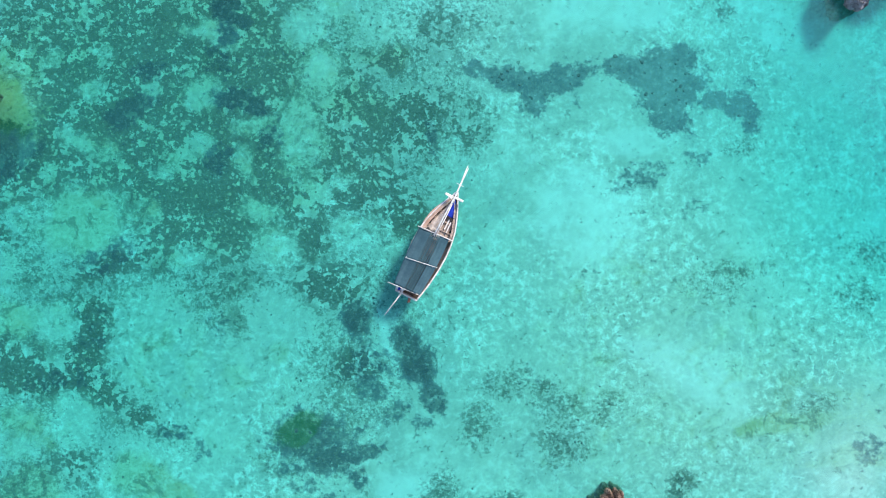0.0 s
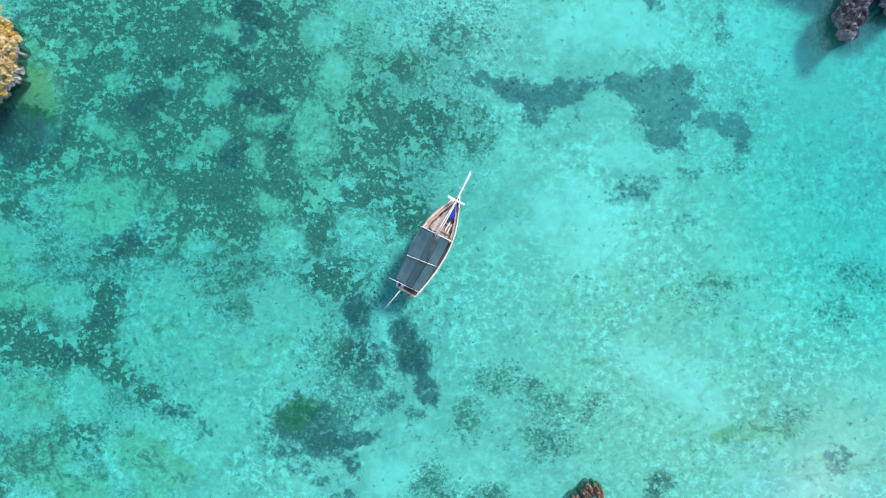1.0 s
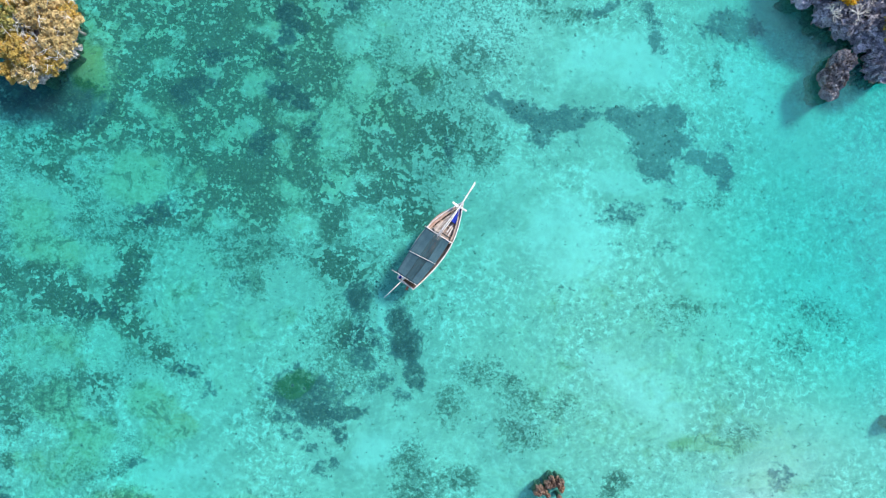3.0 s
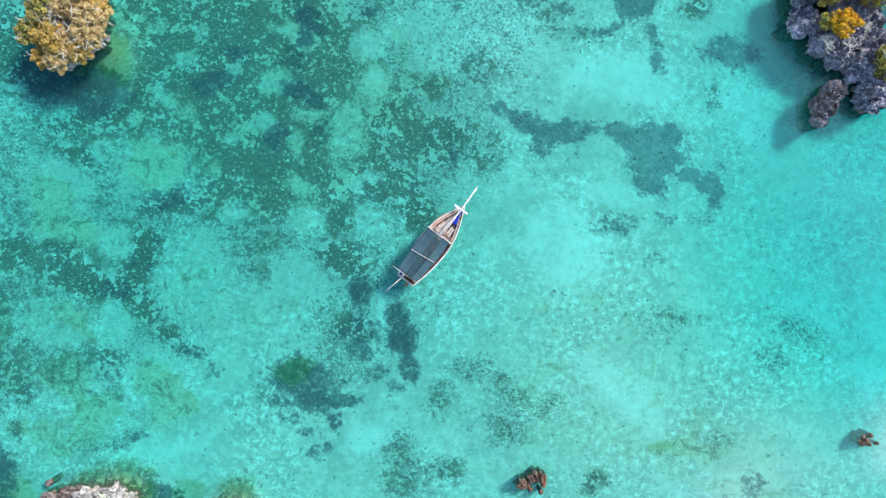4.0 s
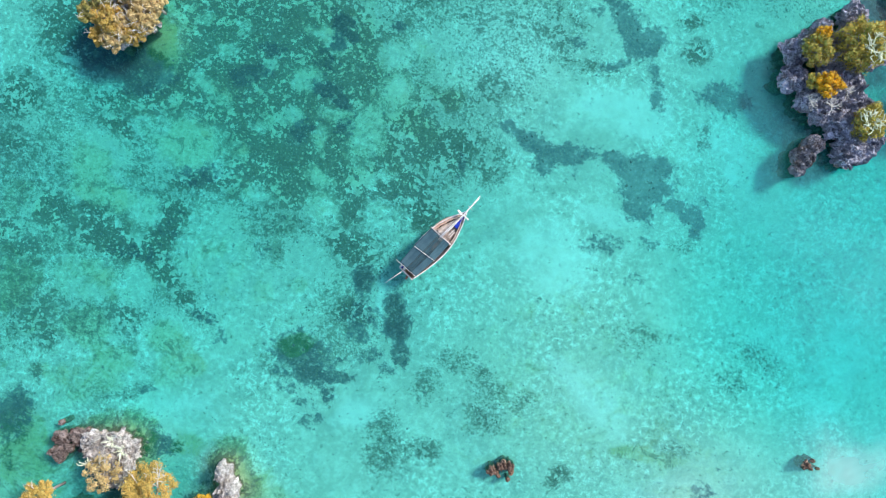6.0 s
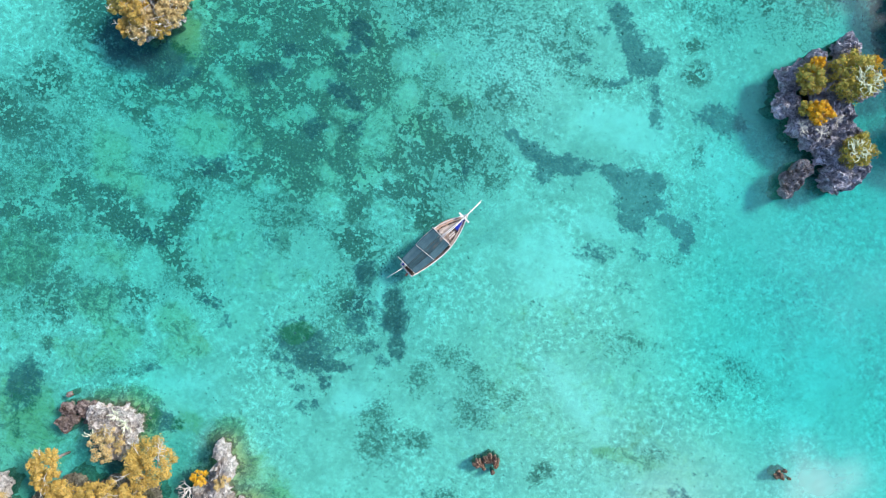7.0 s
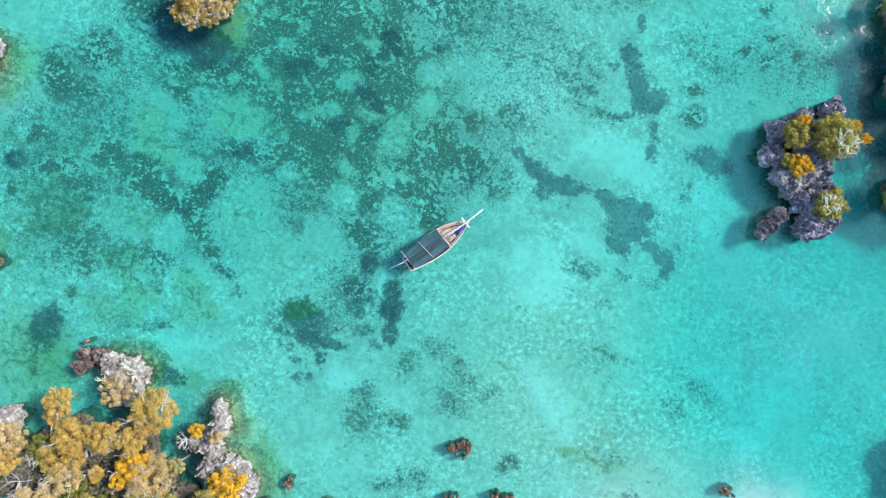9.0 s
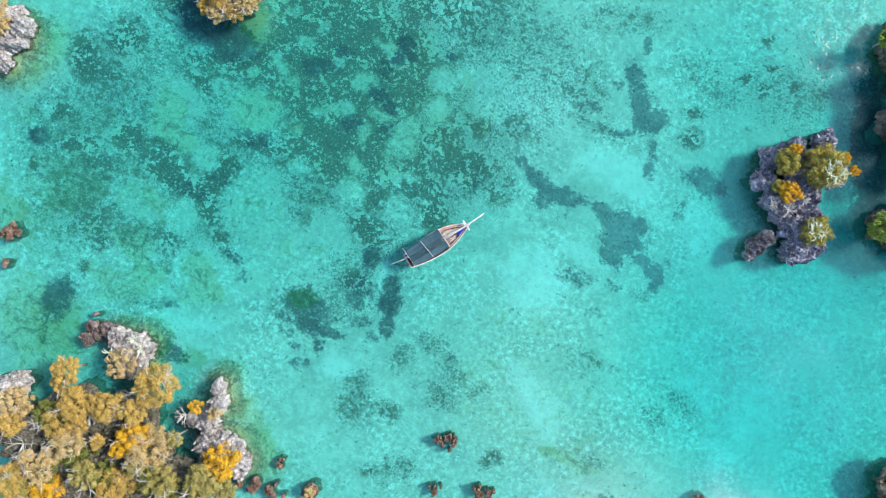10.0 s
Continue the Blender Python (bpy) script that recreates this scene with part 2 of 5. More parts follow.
M_STALK = plain("pale_green_stalks", (0.68, 0.70, 0.50), (0.88, 0.88, 0.70), 3.0, 0.6, 0.2)
M_BARK = plain("grey_bark", (0.28, 0.25, 0.22), (0.46, 0.42, 0.38), 3.0, 0.9, 0.6)
M_TWIG = plain("bleached_twigs", (0.55, 0.52, 0.48), (0.72, 0.69, 0.64), 3.0, 0.9, 0.3)
M_HULL = plain("weathered_hull_boards", (0.22, 0.15, 0.12), (0.42, 0.31, 0.26), 2.2, 0.8, 0.5)
M_DECK = plain("worn_deck_wood", (0.34, 0.24, 0.19), (0.60, 0.46, 0.38), 3.0, 0.8, 0.5, per="object", vary=0.5)
M_RAIL = plain("sun_bleached_rail", (0.54, 0.45, 0.40), (0.82, 0.76, 0.72), 2.5, 0.75, 0.3)
M_WHITE = plain("whitewashed_spar", (0.50, 0.45, 0.41), (0.78, 0.75, 0.71), 3.5, 0.6, 0.2)
M_CANVAS = plain("faded_blue_grey_tarpaulin", (0.028, 0.070, 0.090), (0.048, 0.105, 0.125), 1.2, 0.65, 0.3, per="object", vary=0.25)
M_BLUE = plain("blue_plastic_tarp", (0.01, 0.025, 0.30), (0.02, 0.05, 0.45), 3.0, 0.45, 0.3)
M_RUST = plain("red_brown_rudder_wood", (0.30, 0.10, 0.06), (0.44, 0.18, 0.11), 4.0, 0.7, 0.4)
# bilge wood, with the shade under the awning put into its colour
M_BILGE_SHADE = plain("shade_dark_bilge_wood", (0.07, 0.05, 0.04), (0.14, 0.10, 0.08), 3.0, 0.9, 0.4)
M_SAIL = plain("beige_sail_cloth", (0.46, 0.34, 0.27), (0.68, 0.55, 0.46), 3.0, 0.85, 0.4)
M_WASH = plain("pink_brown_board", (0.44, 0.26, 0.19), (0.64, 0.44, 0.35), 2.6, 0.8, 0.5)
M_ROPE = plain("hemp_rope", (0.45, 0.38, 0.28), (0.62, 0.55, 0.43), 8.0, 0.9, 0.3)


# ---- mesh helpers ----
def link_mesh(name, verts, faces, material, parent=None, label="", smooth=False):
    me = bpy.data.meshes.new(name)
    me.from_pydata(verts, [], faces)
    me.materials.append(material)
    if smooth:
        me.polygons.foreach_set("use_smooth", [True] * len(me.polygons))
    ob = new(name, me)
    ob.parent = parent
    if label:
        ob["label"] = label
    return ob


def part(name, bm, material, parent, label="", smooth=False):
    me = bpy.data.meshes.new(name)
    bmesh.ops.recalc_face_normals(bm, faces=bm.faces)
    bm.to_mesh(me)
    bm.free()
    me.materials.append(material)
    if smooth:
        me.polygons.foreach_set("use_smooth", [True] * len(me.polygons))
    ob = new(name, me)
    ob.parent = parent
    if label:
        ob["label"] = label
    return ob


def box(bm, centre, size, rz=0.0, bevel=0.0, tilt=0.0):
    m = pose(*centre, 0, tilt, rz) @ Matrix.Diagonal((*size, 1))
    made = bmesh.ops.create_cube(bm, size=1.0, matrix=m)
    if bevel:
        edges = list({e for v in made["verts"] for e in v.link_edges})
        bmesh.ops.bevel(bm, geom=edges, offset=bevel, segments=1, affect="EDGES", profile=0.5)


def tube(bm, pts, radii, sides=6):
    """A tapered tube along points."""
    rings = []
    pts = [Vector(p) for p in pts]
    for i, p in enumerate(pts):
        d = (pts[min(i + 1, len(pts) - 1)] - pts[max(i - 1, 0)]).normalized()
        q = d.to_track_quat("Z", "Y")
        rings.append([bm.verts.new(p + q @ Vector((math.cos(a), math.sin(a), 0)) * radii[i])
                      for a in (2 * math.pi * k / sides for k in range(sides))])
    for a, b in zip(rings, rings[1:]):
        for k in range(sides):
            bm.faces.new((a[k], a[(k + 1) % sides], b[(k + 1) % sides], b[k]))
    bm.faces.new(rings[0][::-1])
    bm.faces.new(rings[-1])


def value_noise(x, y, seed, cell):
    """Smooth noise in 0..1 on arrays of places."""
    x, y = x / cell, y / cell
    i, j = np.floor(x).astype(int), np.floor(y).astype(int)
    u, v = x - i, y - j
    u, v = u * u * (3 - 2 * u), v * v * (3 - 2 * v)

    def h(a, b):
        k = (a * 374761393 + b * 668265263 + seed * 1442695041) & 0xFFFFFFFF
        k = ((k ^ (k >> 13)) * 1274126177) & 0xFFFFFFFF
        return ((k ^ (k >> 16)) & 0xFFFF) / 65535.0
    return (h(i, j) * (1 - u) + h(i + 1, j) * u) * (1 - v) + (h(i, j + 1) * (1 - u) + h(i + 1, j + 1) * u) * v


def fbm(x, y, seed, cell, octaves=4):
    s, a, t = 0.0, 1.0, 0.0
    for k in range(octaves):
        s, t = s + a * value_noise(x, y, seed + 17 * k, cell / 2 ** k), t + a
        a *= 0.55
    return s / t


# ---- sea bed: what grows where, and shade put in as beds (x, y, half length, half width, turn in degrees, amount) ----
BEDS_EAST = [
    (2.6, 11.9, 1.28, 0.58, -8, 0.92), (4.8, 11.5, 1.81, 0.99, -15, 1), (6.0, 10.0, 1.05, 1.28, 27, 0.85),
    (8.6, 11.5, 1.98, 0.76, 21, 0.95), (11.6, 12.5, 0.99, 0.64, -13, 0.92), (14.3, 12.3, 2.91, 1.17, 3, 1),
    (15.5, 11.0, 2.33, 1.51, 7, 1), (16.2, 13.0, 1.28, 0.99, 17, 0.9), (15.6, 8.9, 1.28, 1.28, 7, 0.8),
    (15.7, 8.0, 0.99, 0.52, 7, 0.6), (18.6, 10.3, 1.05, 0.58, -3, 0.85), (20.3, 9.8, 1.51, 1.05, -21, 0.92),
    (21.1, 8.6, 0.93, 0.76, 7, 0.75),
]
BEDS_EAST_THIN = [
    (6.5, 11.2, 1.6, 1.0, 0, 1.0),
    (8.3, 12.0, 1.3, 0.8, 12, 0.95), (4.6, 11.6, 1.6, 0.9, -8, 0.95),
    (13.8, 4.9, 2.04, 1.05, 17, 0.46), (17.2, 6.2, 1.05, 0.76, 7, 0.42), (17.0, 2.6, 0.87, 0.64, 7, 0.46),
    (19.9, 20.6, 2.51, 1.51, 7, 0.8), (20.8, 11.6, 0.7, 0.52, 7, 0.45), (5.7, 8.1, 0.64, 0.35, 7, 0.4),
    (-0.6, 7.6, 0.58, 1.17, 7, 0.6),
]
BEDS_NORTH = [
    (6.7, 29.9, 0.72, 0.97, 32, 0.7), (7.4, 26.3, 0.97, 1.93, 40, 0.9), (9.5, 24.3, 1.13, 1.69, 44, 0.92),
    (11.3, 23.4, 2.01, 1.53, 32, 0.95), (9.7, 20.7, 1.61, 0.44, 37, 0.75), (13.0, 20.8, 0.52, 1.69, 32, 0.7),
    (14.2, 18.6, 0.68, 1.37, 32, 0.75), (6.4, 24.7, 0.89, 0.72, 32, 0.5), (5.6, 21.1, 1.29, 0.81, 32, 0.5),
]
BEDS_WEST_AND_SHADE = [
    (-14.5, 16.0, 1.81, 0.87, -28, 0.9), (-14.9, 14.6, 0.76, 0.99, 27, 0.75), (-21.6, 9.5, 1.92, 0.76, 27, 0.85),
    (-20.3, 12.2, 1.28, 0.76, 22, 0.7), (-13.9, 10.1, 1.92, 0.7, -7, 0.92), (-10.3, 17.7, 0.87, 0.52, 7, 0.7),
    (-15.6, 6.2, 1.34, 1.17, 7, 0.55), (-11.7, 7.7, 1.28, 1.05, 7, 0.5), (-23.0, -0.6, 2.45, 1.17, 17, 0.5),
    # first in this row: painted shade beside the north-western islet
    (-33.9, 7.1, 1.75, 1.31, 7, 0.7), (-15.6, 12.8, 1.17, 1.46, 7, 0.45),
]
BEDS_SOUTH = [
    (-6.1, -4.6, 0.99, 1.57, 2, 0.95), (-2.5, -6.3, 0.99, 1.34, 32, 1.00), (-1.8, -7.9, 1.34, 1.51, 7, 1.00),
    (-0.9, -10.0, 1.05, 1.17, 17, 0.85), (-9.1, -12.5, 2.68, 1.57, 13, 0.78), (-7.7, -13.9, 1.81, 1.11, 7, 0.75),
    (-5.5, -13.6, 1.81, 0.7, 11, 0.73), (-5.9, -15.4, 0.82, 0.99, 7, 0.68), (-4.7, -9.9, 1.11, 0.7, 7, 0.68),
    (-3.4, -11.4, 1.34, 0.58, 39, 0.63), (-6.1, -12.5, 0.99, 0.35, 22, 0.58), (-10.7, -14.6, 1.28, 0.7, -3, 0.53),
    (-26.4, -9.0, 2.91, 0.99, 15, 0.48), (-24.3, -5.8, 1.22, 2.51, -15, 0.33),
]
BEDS_RAGGED_AND_SHADE = [
    (-6.6, -18.2, 1.34, 0.87, 47, 0.6), (-9.8, -16.0, 1.46, 0.64, 7, 0.45), (-8.1, -16.9, 0.99, 0.41, 7, 0.55),
    (-16.7, -13.7, 0.76, 0.7, 7, 0.55), (-18.6, -12.5, 1.75, 0.47, -1, 0.5), (-21.4, -20.4, 0.99, 0.47, 7, 0.6),
    (-1.4, -11.8, 0.64, 0.76, 7, 0.6), (-5.3, -8.0, 1.75, 1.75, 7, 0.5), (-15.3, -5.2, 1.17, 1.75, 7, 0.3),
    # two patches of north-western islet shade coloured as beds, then dark water
    (-31.0, 6.6, 3.4, 2.0, 10, 0.9), (-35.0, 7.6, 2.2, 2.8, 0, 0.85), (-22.0, -29.0, 2.6, 1.8, -30, 0.8),
    # deep, shaded water between south-western rocks painted as a bed; then a sunken rock
    (-13.4, -30.2, 1.8, 2.6, 20, 0.85), (28.7, -13.6, 0.8, 1.2, 0, 0.6),
]
BEDS_FAR_AND_SHADE = [
    # long strip of shade under the eastern shore, painted as a bed
    (33.2, 33.2, 8.5, 2.0, 122, 1.0),
    # last in this row: sea grass and painted shade by the north-western islet
    (-42.8, -12.8, 1.13, 1.05, 32, 0.98), (-40.9, -10.9, 1.21, 1.61, 32, 0.3), (-31.6, 6.8, 3.62, 1.05, 32, 0.5),
    (-31.8, -26.1, 1.61, 2.5, 17, 0.8), (-31.1, -30.2, 0.56, 1.29, 32, 0.5), (-19.6, -24.8, 2.34, 1.05, 22, 0.7),
    (-17.6, -24.6, 1.21, 0.64, 32, 0.6),
]
MOTTLE_WEST = [
    (-28.4, 12.0, 5.83, 3.79, 7, 0.81), (-19.5, 13.2, 6.41, 3.79, 7, 0.83), (-20.0, 8.1, 6.99, 3.2, 7, 0.83),
    (-15.9, 4.2, 4.95, 3.2, 7, 0.83), (-22.5, 4.6, 4.66, 1.75, 7, 0.81), (-5.8, 9.7, 3.2, 1.81, -3, 0.93),
    (-4.0, 13.0, 1.92, 1.05, 7, 0.81), (-3.8, 7.9, 2.62, 1.46, 7, 0.87), (-5.4, 4.3, 3.35, 1.92, 7, 0.93),
    (-9.0, 0.7, 1.86, 1.46, 7, 0.89), (-8.9, 4.3, 1.46, 1.17, 7, 0.69), (-22.9, -0.8, 3.79, 1.46, 12, 0.93),
    (-30.8, 1.2, 3.2, 1.75, 7, 0.81), (-32.9, 3.5, 2.33, 1.17, 7, 0.77), (-2.8, 2.4, 2.04, 1.75, 7, 0.81),
    (-13.7, 0.1, 1.75, 1.46, 7, 0.64),
]
MOTTLE_SOUTH = [
    (-29.9, -8.3, 3.5, 1.75, 7, 0.83), (-30.7, -6.5, 2.33, 0.99, 7, 0.81), (-24.3, -5.8, 1.75, 2.91, -15, 0.95),
    (-26.4, -8.9, 3.2, 1.46, 7, 0.95), (-23.0, -9.6, 2.04, 1.34, -13, 0.89), (-20.9, -11.2, 1.63, 0.87, -23, 0.81),
    (-18.5, -12.5, 2.04, 0.64, -1, 0.65), (-24.9, -15.0, 1.75, 1.63, 7, 0.65), (-21.9, -18.1, 1.46, 1.28, 7, 0.65),
    (-22.7, -20.7, 2.33, 0.64, 32, 0.69), (-30.9, -18.7, 0.99, 1.46, 7, 0.71), (-31.0, -21.6, 0.7, 1.17, 7, 0.71),
    (-14.1, -5.4, 1.63, 1.81, 7, 0.63), (-8.3, -2.5, 2.91, 1.63, 7, 0.91), (-5.9, -7.8, 2.45, 1.75, 7, 0.69),
    (0.1, -17.3, 1.75, 2.45, 7, 0.42),
]
MOTTLE_EAST = [
    (-0.4, 14.2, 2.04, 3.79, 7, 0.5), (1.6, 8.0, 1.92, 1.46, 7, 0.56), (-0.5, 10.4, 1.46, 2.33, 7, 0.4),
    (6.3, 19.6, 4.37, 0.64, 7, 0.5), (19.2, 17.0, 0.87, 1.75, 7, 0.36), (20.2, 7.2, 1.75, 0.87, 7, 0.34),
    (4.4, -9.1, 2.04, 1.17, 7, 0.42), (8.2, -13.3, 1.75, 1.75, 7, 0.46), (16.1, -15.8, 1.17, 0.87, 7, 0.5),
    (2.4, -12.0, 1.75, 1.75, 7, 0.42), (28.3, -3.4, 2.04, 1.17, 7, 0.38), (25.4, -10.5, 1.75, 0.87, 7, 0.36),
    (19.1, -2.2, 3.5, 1.75, 7, 0.3), (30.3, -0.5, 2.91, 1.46, -13, 0.36), (4.1, -17.7, 1.46, 1.17, 7, 0.5),
    (11.1, -10.9, 1.75, 1.46, 7, 0.34),
]
MOTTLE_FAR = [
    (-42.8, -2.9, 1.85, 2.9, 42, 0.83), (-40.4, 1.2, 2.17, 2.09, 32, 0.79), (-39.7, -3.0, 1.77, 2.01, 32, 0.61),
    (-42.4, -9.3, 2.58, 1.77, 32, 0.65), (-38.6, -11.1, 3.62, 1.13, 32, 0.71), (-34.6, -7.7, 2.25, 2.17, 32, 0.77),
    (-35.7, -11.7, 2.82, 1.29, 22, 0.65), (-33.4, -12.7, 1.77, 0.81, 32, 0.59), (-41.5, -15.4, 0.4, 1.77, 32, 0.59),
    (-33.1, -17.7, 3.22, 2.25, 32, 0.57), (-21.5, 14.3, 8.46, 3.62, 32, 0.81), (-30.9, 5.8, 4.83, 2.82, 32, 0.81),
    (-35.5, 7.0, 2.42, 2.01, 32, 0.69), (-34.4, -2.3, 2.82, 2.42, 32, 0.51), (-26.1, -14.7, 2.42, 1.61, 32, 0.54),
]
MOTTLE_NORTH = [
    (-6.3, 21.5, 8.05, 5.23, 32, 0.36), (3.7, 22.1, 2.42, 2.82, 32, 0.5), (-2.6, 8.6, 3.62, 3.22, 32, 0.74),
    (1.0, 9.0, 2.01, 2.82, 32, 0.5), (3.4, 30.9, 6.85, 1.85, 32, 0.36), (17.7, 32.5, 1.05, 0.6, 32, 0.92),
    (20.0, 32.3, 0.72, 0.89, 32, 0.92), (17.7, 37.3, 0.64, 0.56, 32, 0.80), (25.0, 35.4, 1.45, 2.9, 32, 0.5),
    (22.4, 34.4, 0.64, 1.13, 32, 0.76), (15.0, 26.2, 1.29, 0.64, 32, 0.75), (16.1, 23.8, 1.21, 1.05, 32, 0.80),
    (19.4, 34.8, 0.89, 0.48, 32, 0.75), (-0.4, 14.3, 2.82, 1.61, 32, 0.5),
]
MOTTLE_EDGE = [
    (-38.0, 9.0, 3.0, 4.2, 10, 0.85),
    (-18.5, -13.7, 2.25, 1.85, 32, 0.5), (-23.6, -17.7, 1.37, 2.66, 32, 0.5), (0.6, -18.7, 2.25, 3.06, 32, 0.42),
    (5.9, -23.9, 1.13, 0.64, 32, 0.6), (8.2, -22.4, 2.42, 1.61, 32, 0.42), (-8.8, -21.2, 2.42, 2.01, 32, 0.2),
    (-25.3, -20.6, 2.42, 2.42, 32, 0.4), (16.0, -16.4, 1.05, 0.72, 32, 0.55), (7.7, -10.8, 1.61, 2.42, 32, 0.42),
    (7.1, -9.4, 0.81, 0.48, 32, 0.55), (-2.0, 22.0, 8.0, 6.0, 0, 0.38), (22.5, 33.5, 6.0, 4.5, 0, 0.36),
    (15.0, 30.0, 5.0, 3.0, 0, 0.34), (-18.0, 23.0, 13.0, 7.0, 0, 0.66), (-27.5, 14.5, 4.5, 4.5, 0, 0.7),
]
CLEAR_WEST = [
    (-16.5, 10.5, 1.46, 1.11, 7, 1), (-15.9, 14.8, 0.76, 1.17, 47, 1), (-14.8, 14.5, 0.64, 1.05, 27, 0.9),
    (-17.3, 14.8, 1.05, 0.52, 7, 0.8), (-20.1, 10.7, 0.41, 1.17, -28, 0.95), (-16.6, 7.2, 0.87, 0.82, 7, 0.95),
    (-20.0, 2.8, 0.58, 0.93, 7, 0.9), (-21.7, 0.1, 0.7, 0.99, 7, 0.9), (-12.8, 8.6, 2.04, 0.58, 15, 0.95),
    (-13.6, 6.0, 0.7, 1.34, 17, 0.95), (-12.6, 2.6, 1.46, 0.7, -18, 0.9), (-9.7, 8.0, 1.46, 3.2, -3, 1),
    (-8.3, 12.0, 1.46, 1.75, 7, 0.95), (-9.5, 14.8, 1.46, 1.75, 17, 0.9), (-7.0, 16.6, 2.04, 1.46, 7, 0.8),
    (-5.0, 14.8, 2.04, 1.46, 7, 0.6),
]
CLEAR_NORTH = [
    (-24.6, 1.8, 3.5, 2.68, 17, 1), (-24.2, 11.1, 1.05, 0.64, 17, 0.85), (-23.0, 13.4, 0.7, 0.58, 7, 0.7),
    (-24.9, 7.4, 1.46, 0.76, -3, 0.85), (-23.0, 6.8, 0.76, 0.99, 7, 0.8), (-26.7, 12.8, 0.47, 0.76, -23, 0.8),
    (-28.6, 7.3, 0.64, 1.75, -8, 0.95), (-33.2, 5.0, 1.6, 0.7, -3, 0.85), (-32.2, -1.8, 2.91, 2.62, 7, 1),
    (-29.0, 2.1, 0.99, 1.28, 7, 0.7), (-17.5, -0.7, 1.34, 0.64, 7, 0.8), (-19.1, 5.6, 0.87, 0.58, 7, 0.8),
    (-11.5, 0.1, 1.86, 1.57, 7, 0.85), (-6.3, 1.0, 1.75, 1.05, 7, 0.8), (-6.7, 4.6, 0.82, 0.64, 7, 0.75),
    (-29.7, -1.0, 0.76, 0.87, 7, 0.75),
]
CLEAR_SOUTH = [
    (-19.5, -6.6, 3.2, 3.79, 7, 1), (-14.8, -9.5, 4.95, 4.08, 7, 1), (-30.3, -5.1, 3.5, 1.17, 7, 0.95),
    (-26.6, -5.2, 1.28, 1.34, 7, 0.9), (-29.9, -12.7, 3.5, 1.75, 7, 0.9), (-25.3, -11.8, 1.46, 1.75, 7, 0.9),
    (-19.7, -16.4, 4.08, 3.2, 7, 1), (-24.7, -19.1, 3.2, 2.33, 7, 0.75), (-14.7, -14.8, 2.04, 3.2, 7, 1),
    (-11.3, -17.9, 3.79, 2.04, 7, 0.9), (-28.1, -20.1, 3.2, 1.75, 7, 0.9), (-4.0, -6.1, 0.76, 1.75, 7, 0.9),
    (-11.3, -4.7, 2.33, 2.04, 7, 0.85), (-3.6, -14.3, 1.75, 1.75, 37, 0.9), (-29.6, 10.0, 2.1, 2.5, 10, 1.0),
]
FILM_WEST = [
    (-24.7, 1.8, 3.2, 2.45, 17, 0.9), (-32.1, -2.5, 2.33, 2.04, 7, 0.8), (-5.8, 9.7, 3.2, 1.75, -3, 0.8),
    (-5.4, 4.4, 3.2, 1.75, 7, 0.5), (-17.0, 2.9, 3.5, 1.75, 7, 0.4), (-4.0, 13.0, 1.92, 1.05, 7, 0.7),
    (-19.5, -6.6, 1.86, 1.75, 7, 0.55), (-14.2, -8.9, 1.92, 1.28, 7, 0.5), (-28.2, -16.6, 2.45, 1.75, 7, 0.95),
    (-21.1, -15.4, 1.92, 1.46, 7, 0.9), (-18.2, -17.2, 1.57, 0.99, 7, 1), (-25.0, -18.8, 1.92, 1.46, 7, 0.95),
    (-30.3, -5.1, 2.91, 1.46, 7, 0.9), (-29.2, -11.7, 2.62, 1.46, 7, 0.7), (-11.5, -7.1, 1.75, 0.99, 7, 0.6),
    (-29.7, -21.5, 2.33, 1.17, 7, 0.7),
]
FILM_FAR = [
    (-36.9, -15.8, 5.23, 3.22, 32, 0.7), (-31.9, -4.1, 2.25, 2.17, 32, 0.85), (-37.7, -7.7, 2.42, 2.42, 32, 0.55),
    (-47.9, -6.5, 2.25, 2.82, 32, 1), (-41.1, -21.2, 2.42, 2.42, 32, 0.8), (-45.3, -11.5, 2.42, 2.42, 32, 0.5),
    (-47.9, -2.7, 2.42, 2.42, 32, 0.4), (-33.8, -29.8, 2.82, 4.43, 32, 0.9), (-26.3, -21.3, 4.43, 2.42, 32, 0.6),
    (-9.1, -26.7, 2.25, 3.62, 32, 0.8), (-27.8, -28.8, 3.62, 1.61, 32, 0.6), (-19.6, -17.5, 2.42, 2.42, 32, 0.7),
    (-3.9, -29.0, 2.42, 2.42, 32, 0.8), (22.5, -11.9, 2.62, 0.76, 11, 1), (25.0, -11.5, 1.75, 0.76, 7, 0.7),
    (28.2, -14.0, 5.83, 1.17, 7, 0.5),
]
FILM_SHORE = [
    (-47.0, -5.0, 2.5, 4.5, 0, 0.9), (-31.0, -29.5, 5.5, 5.0, 0, 0.9), (-7.5, -27.5, 2.6, 3.0, 30, 1.0),
    (-29.7, 10.0, 2.0, 2.4, 10, 1.0), (-36.0, -12.0, 9.0, 8.0, 0, 0.5), (24.0, -11.0, 9.0, 5.0, 0, 0.4), (16.0, -8.0, 15.0, 10.0, 0, 0.36),
]
REEF = [(-18.5, 9.0, 17.0, 12.0, 0, 0.72), (-24.0, -2.0, 16.0, 12.0, 0, 0.46), (-12.0, -6.0, 12.0, 12.0, 0, 0.32), (-34.0, -10.0, 12.0, 12.0, 20, 0.4), (-4.0, 18.0, 10.0, 9.0, 0, 0.28)]
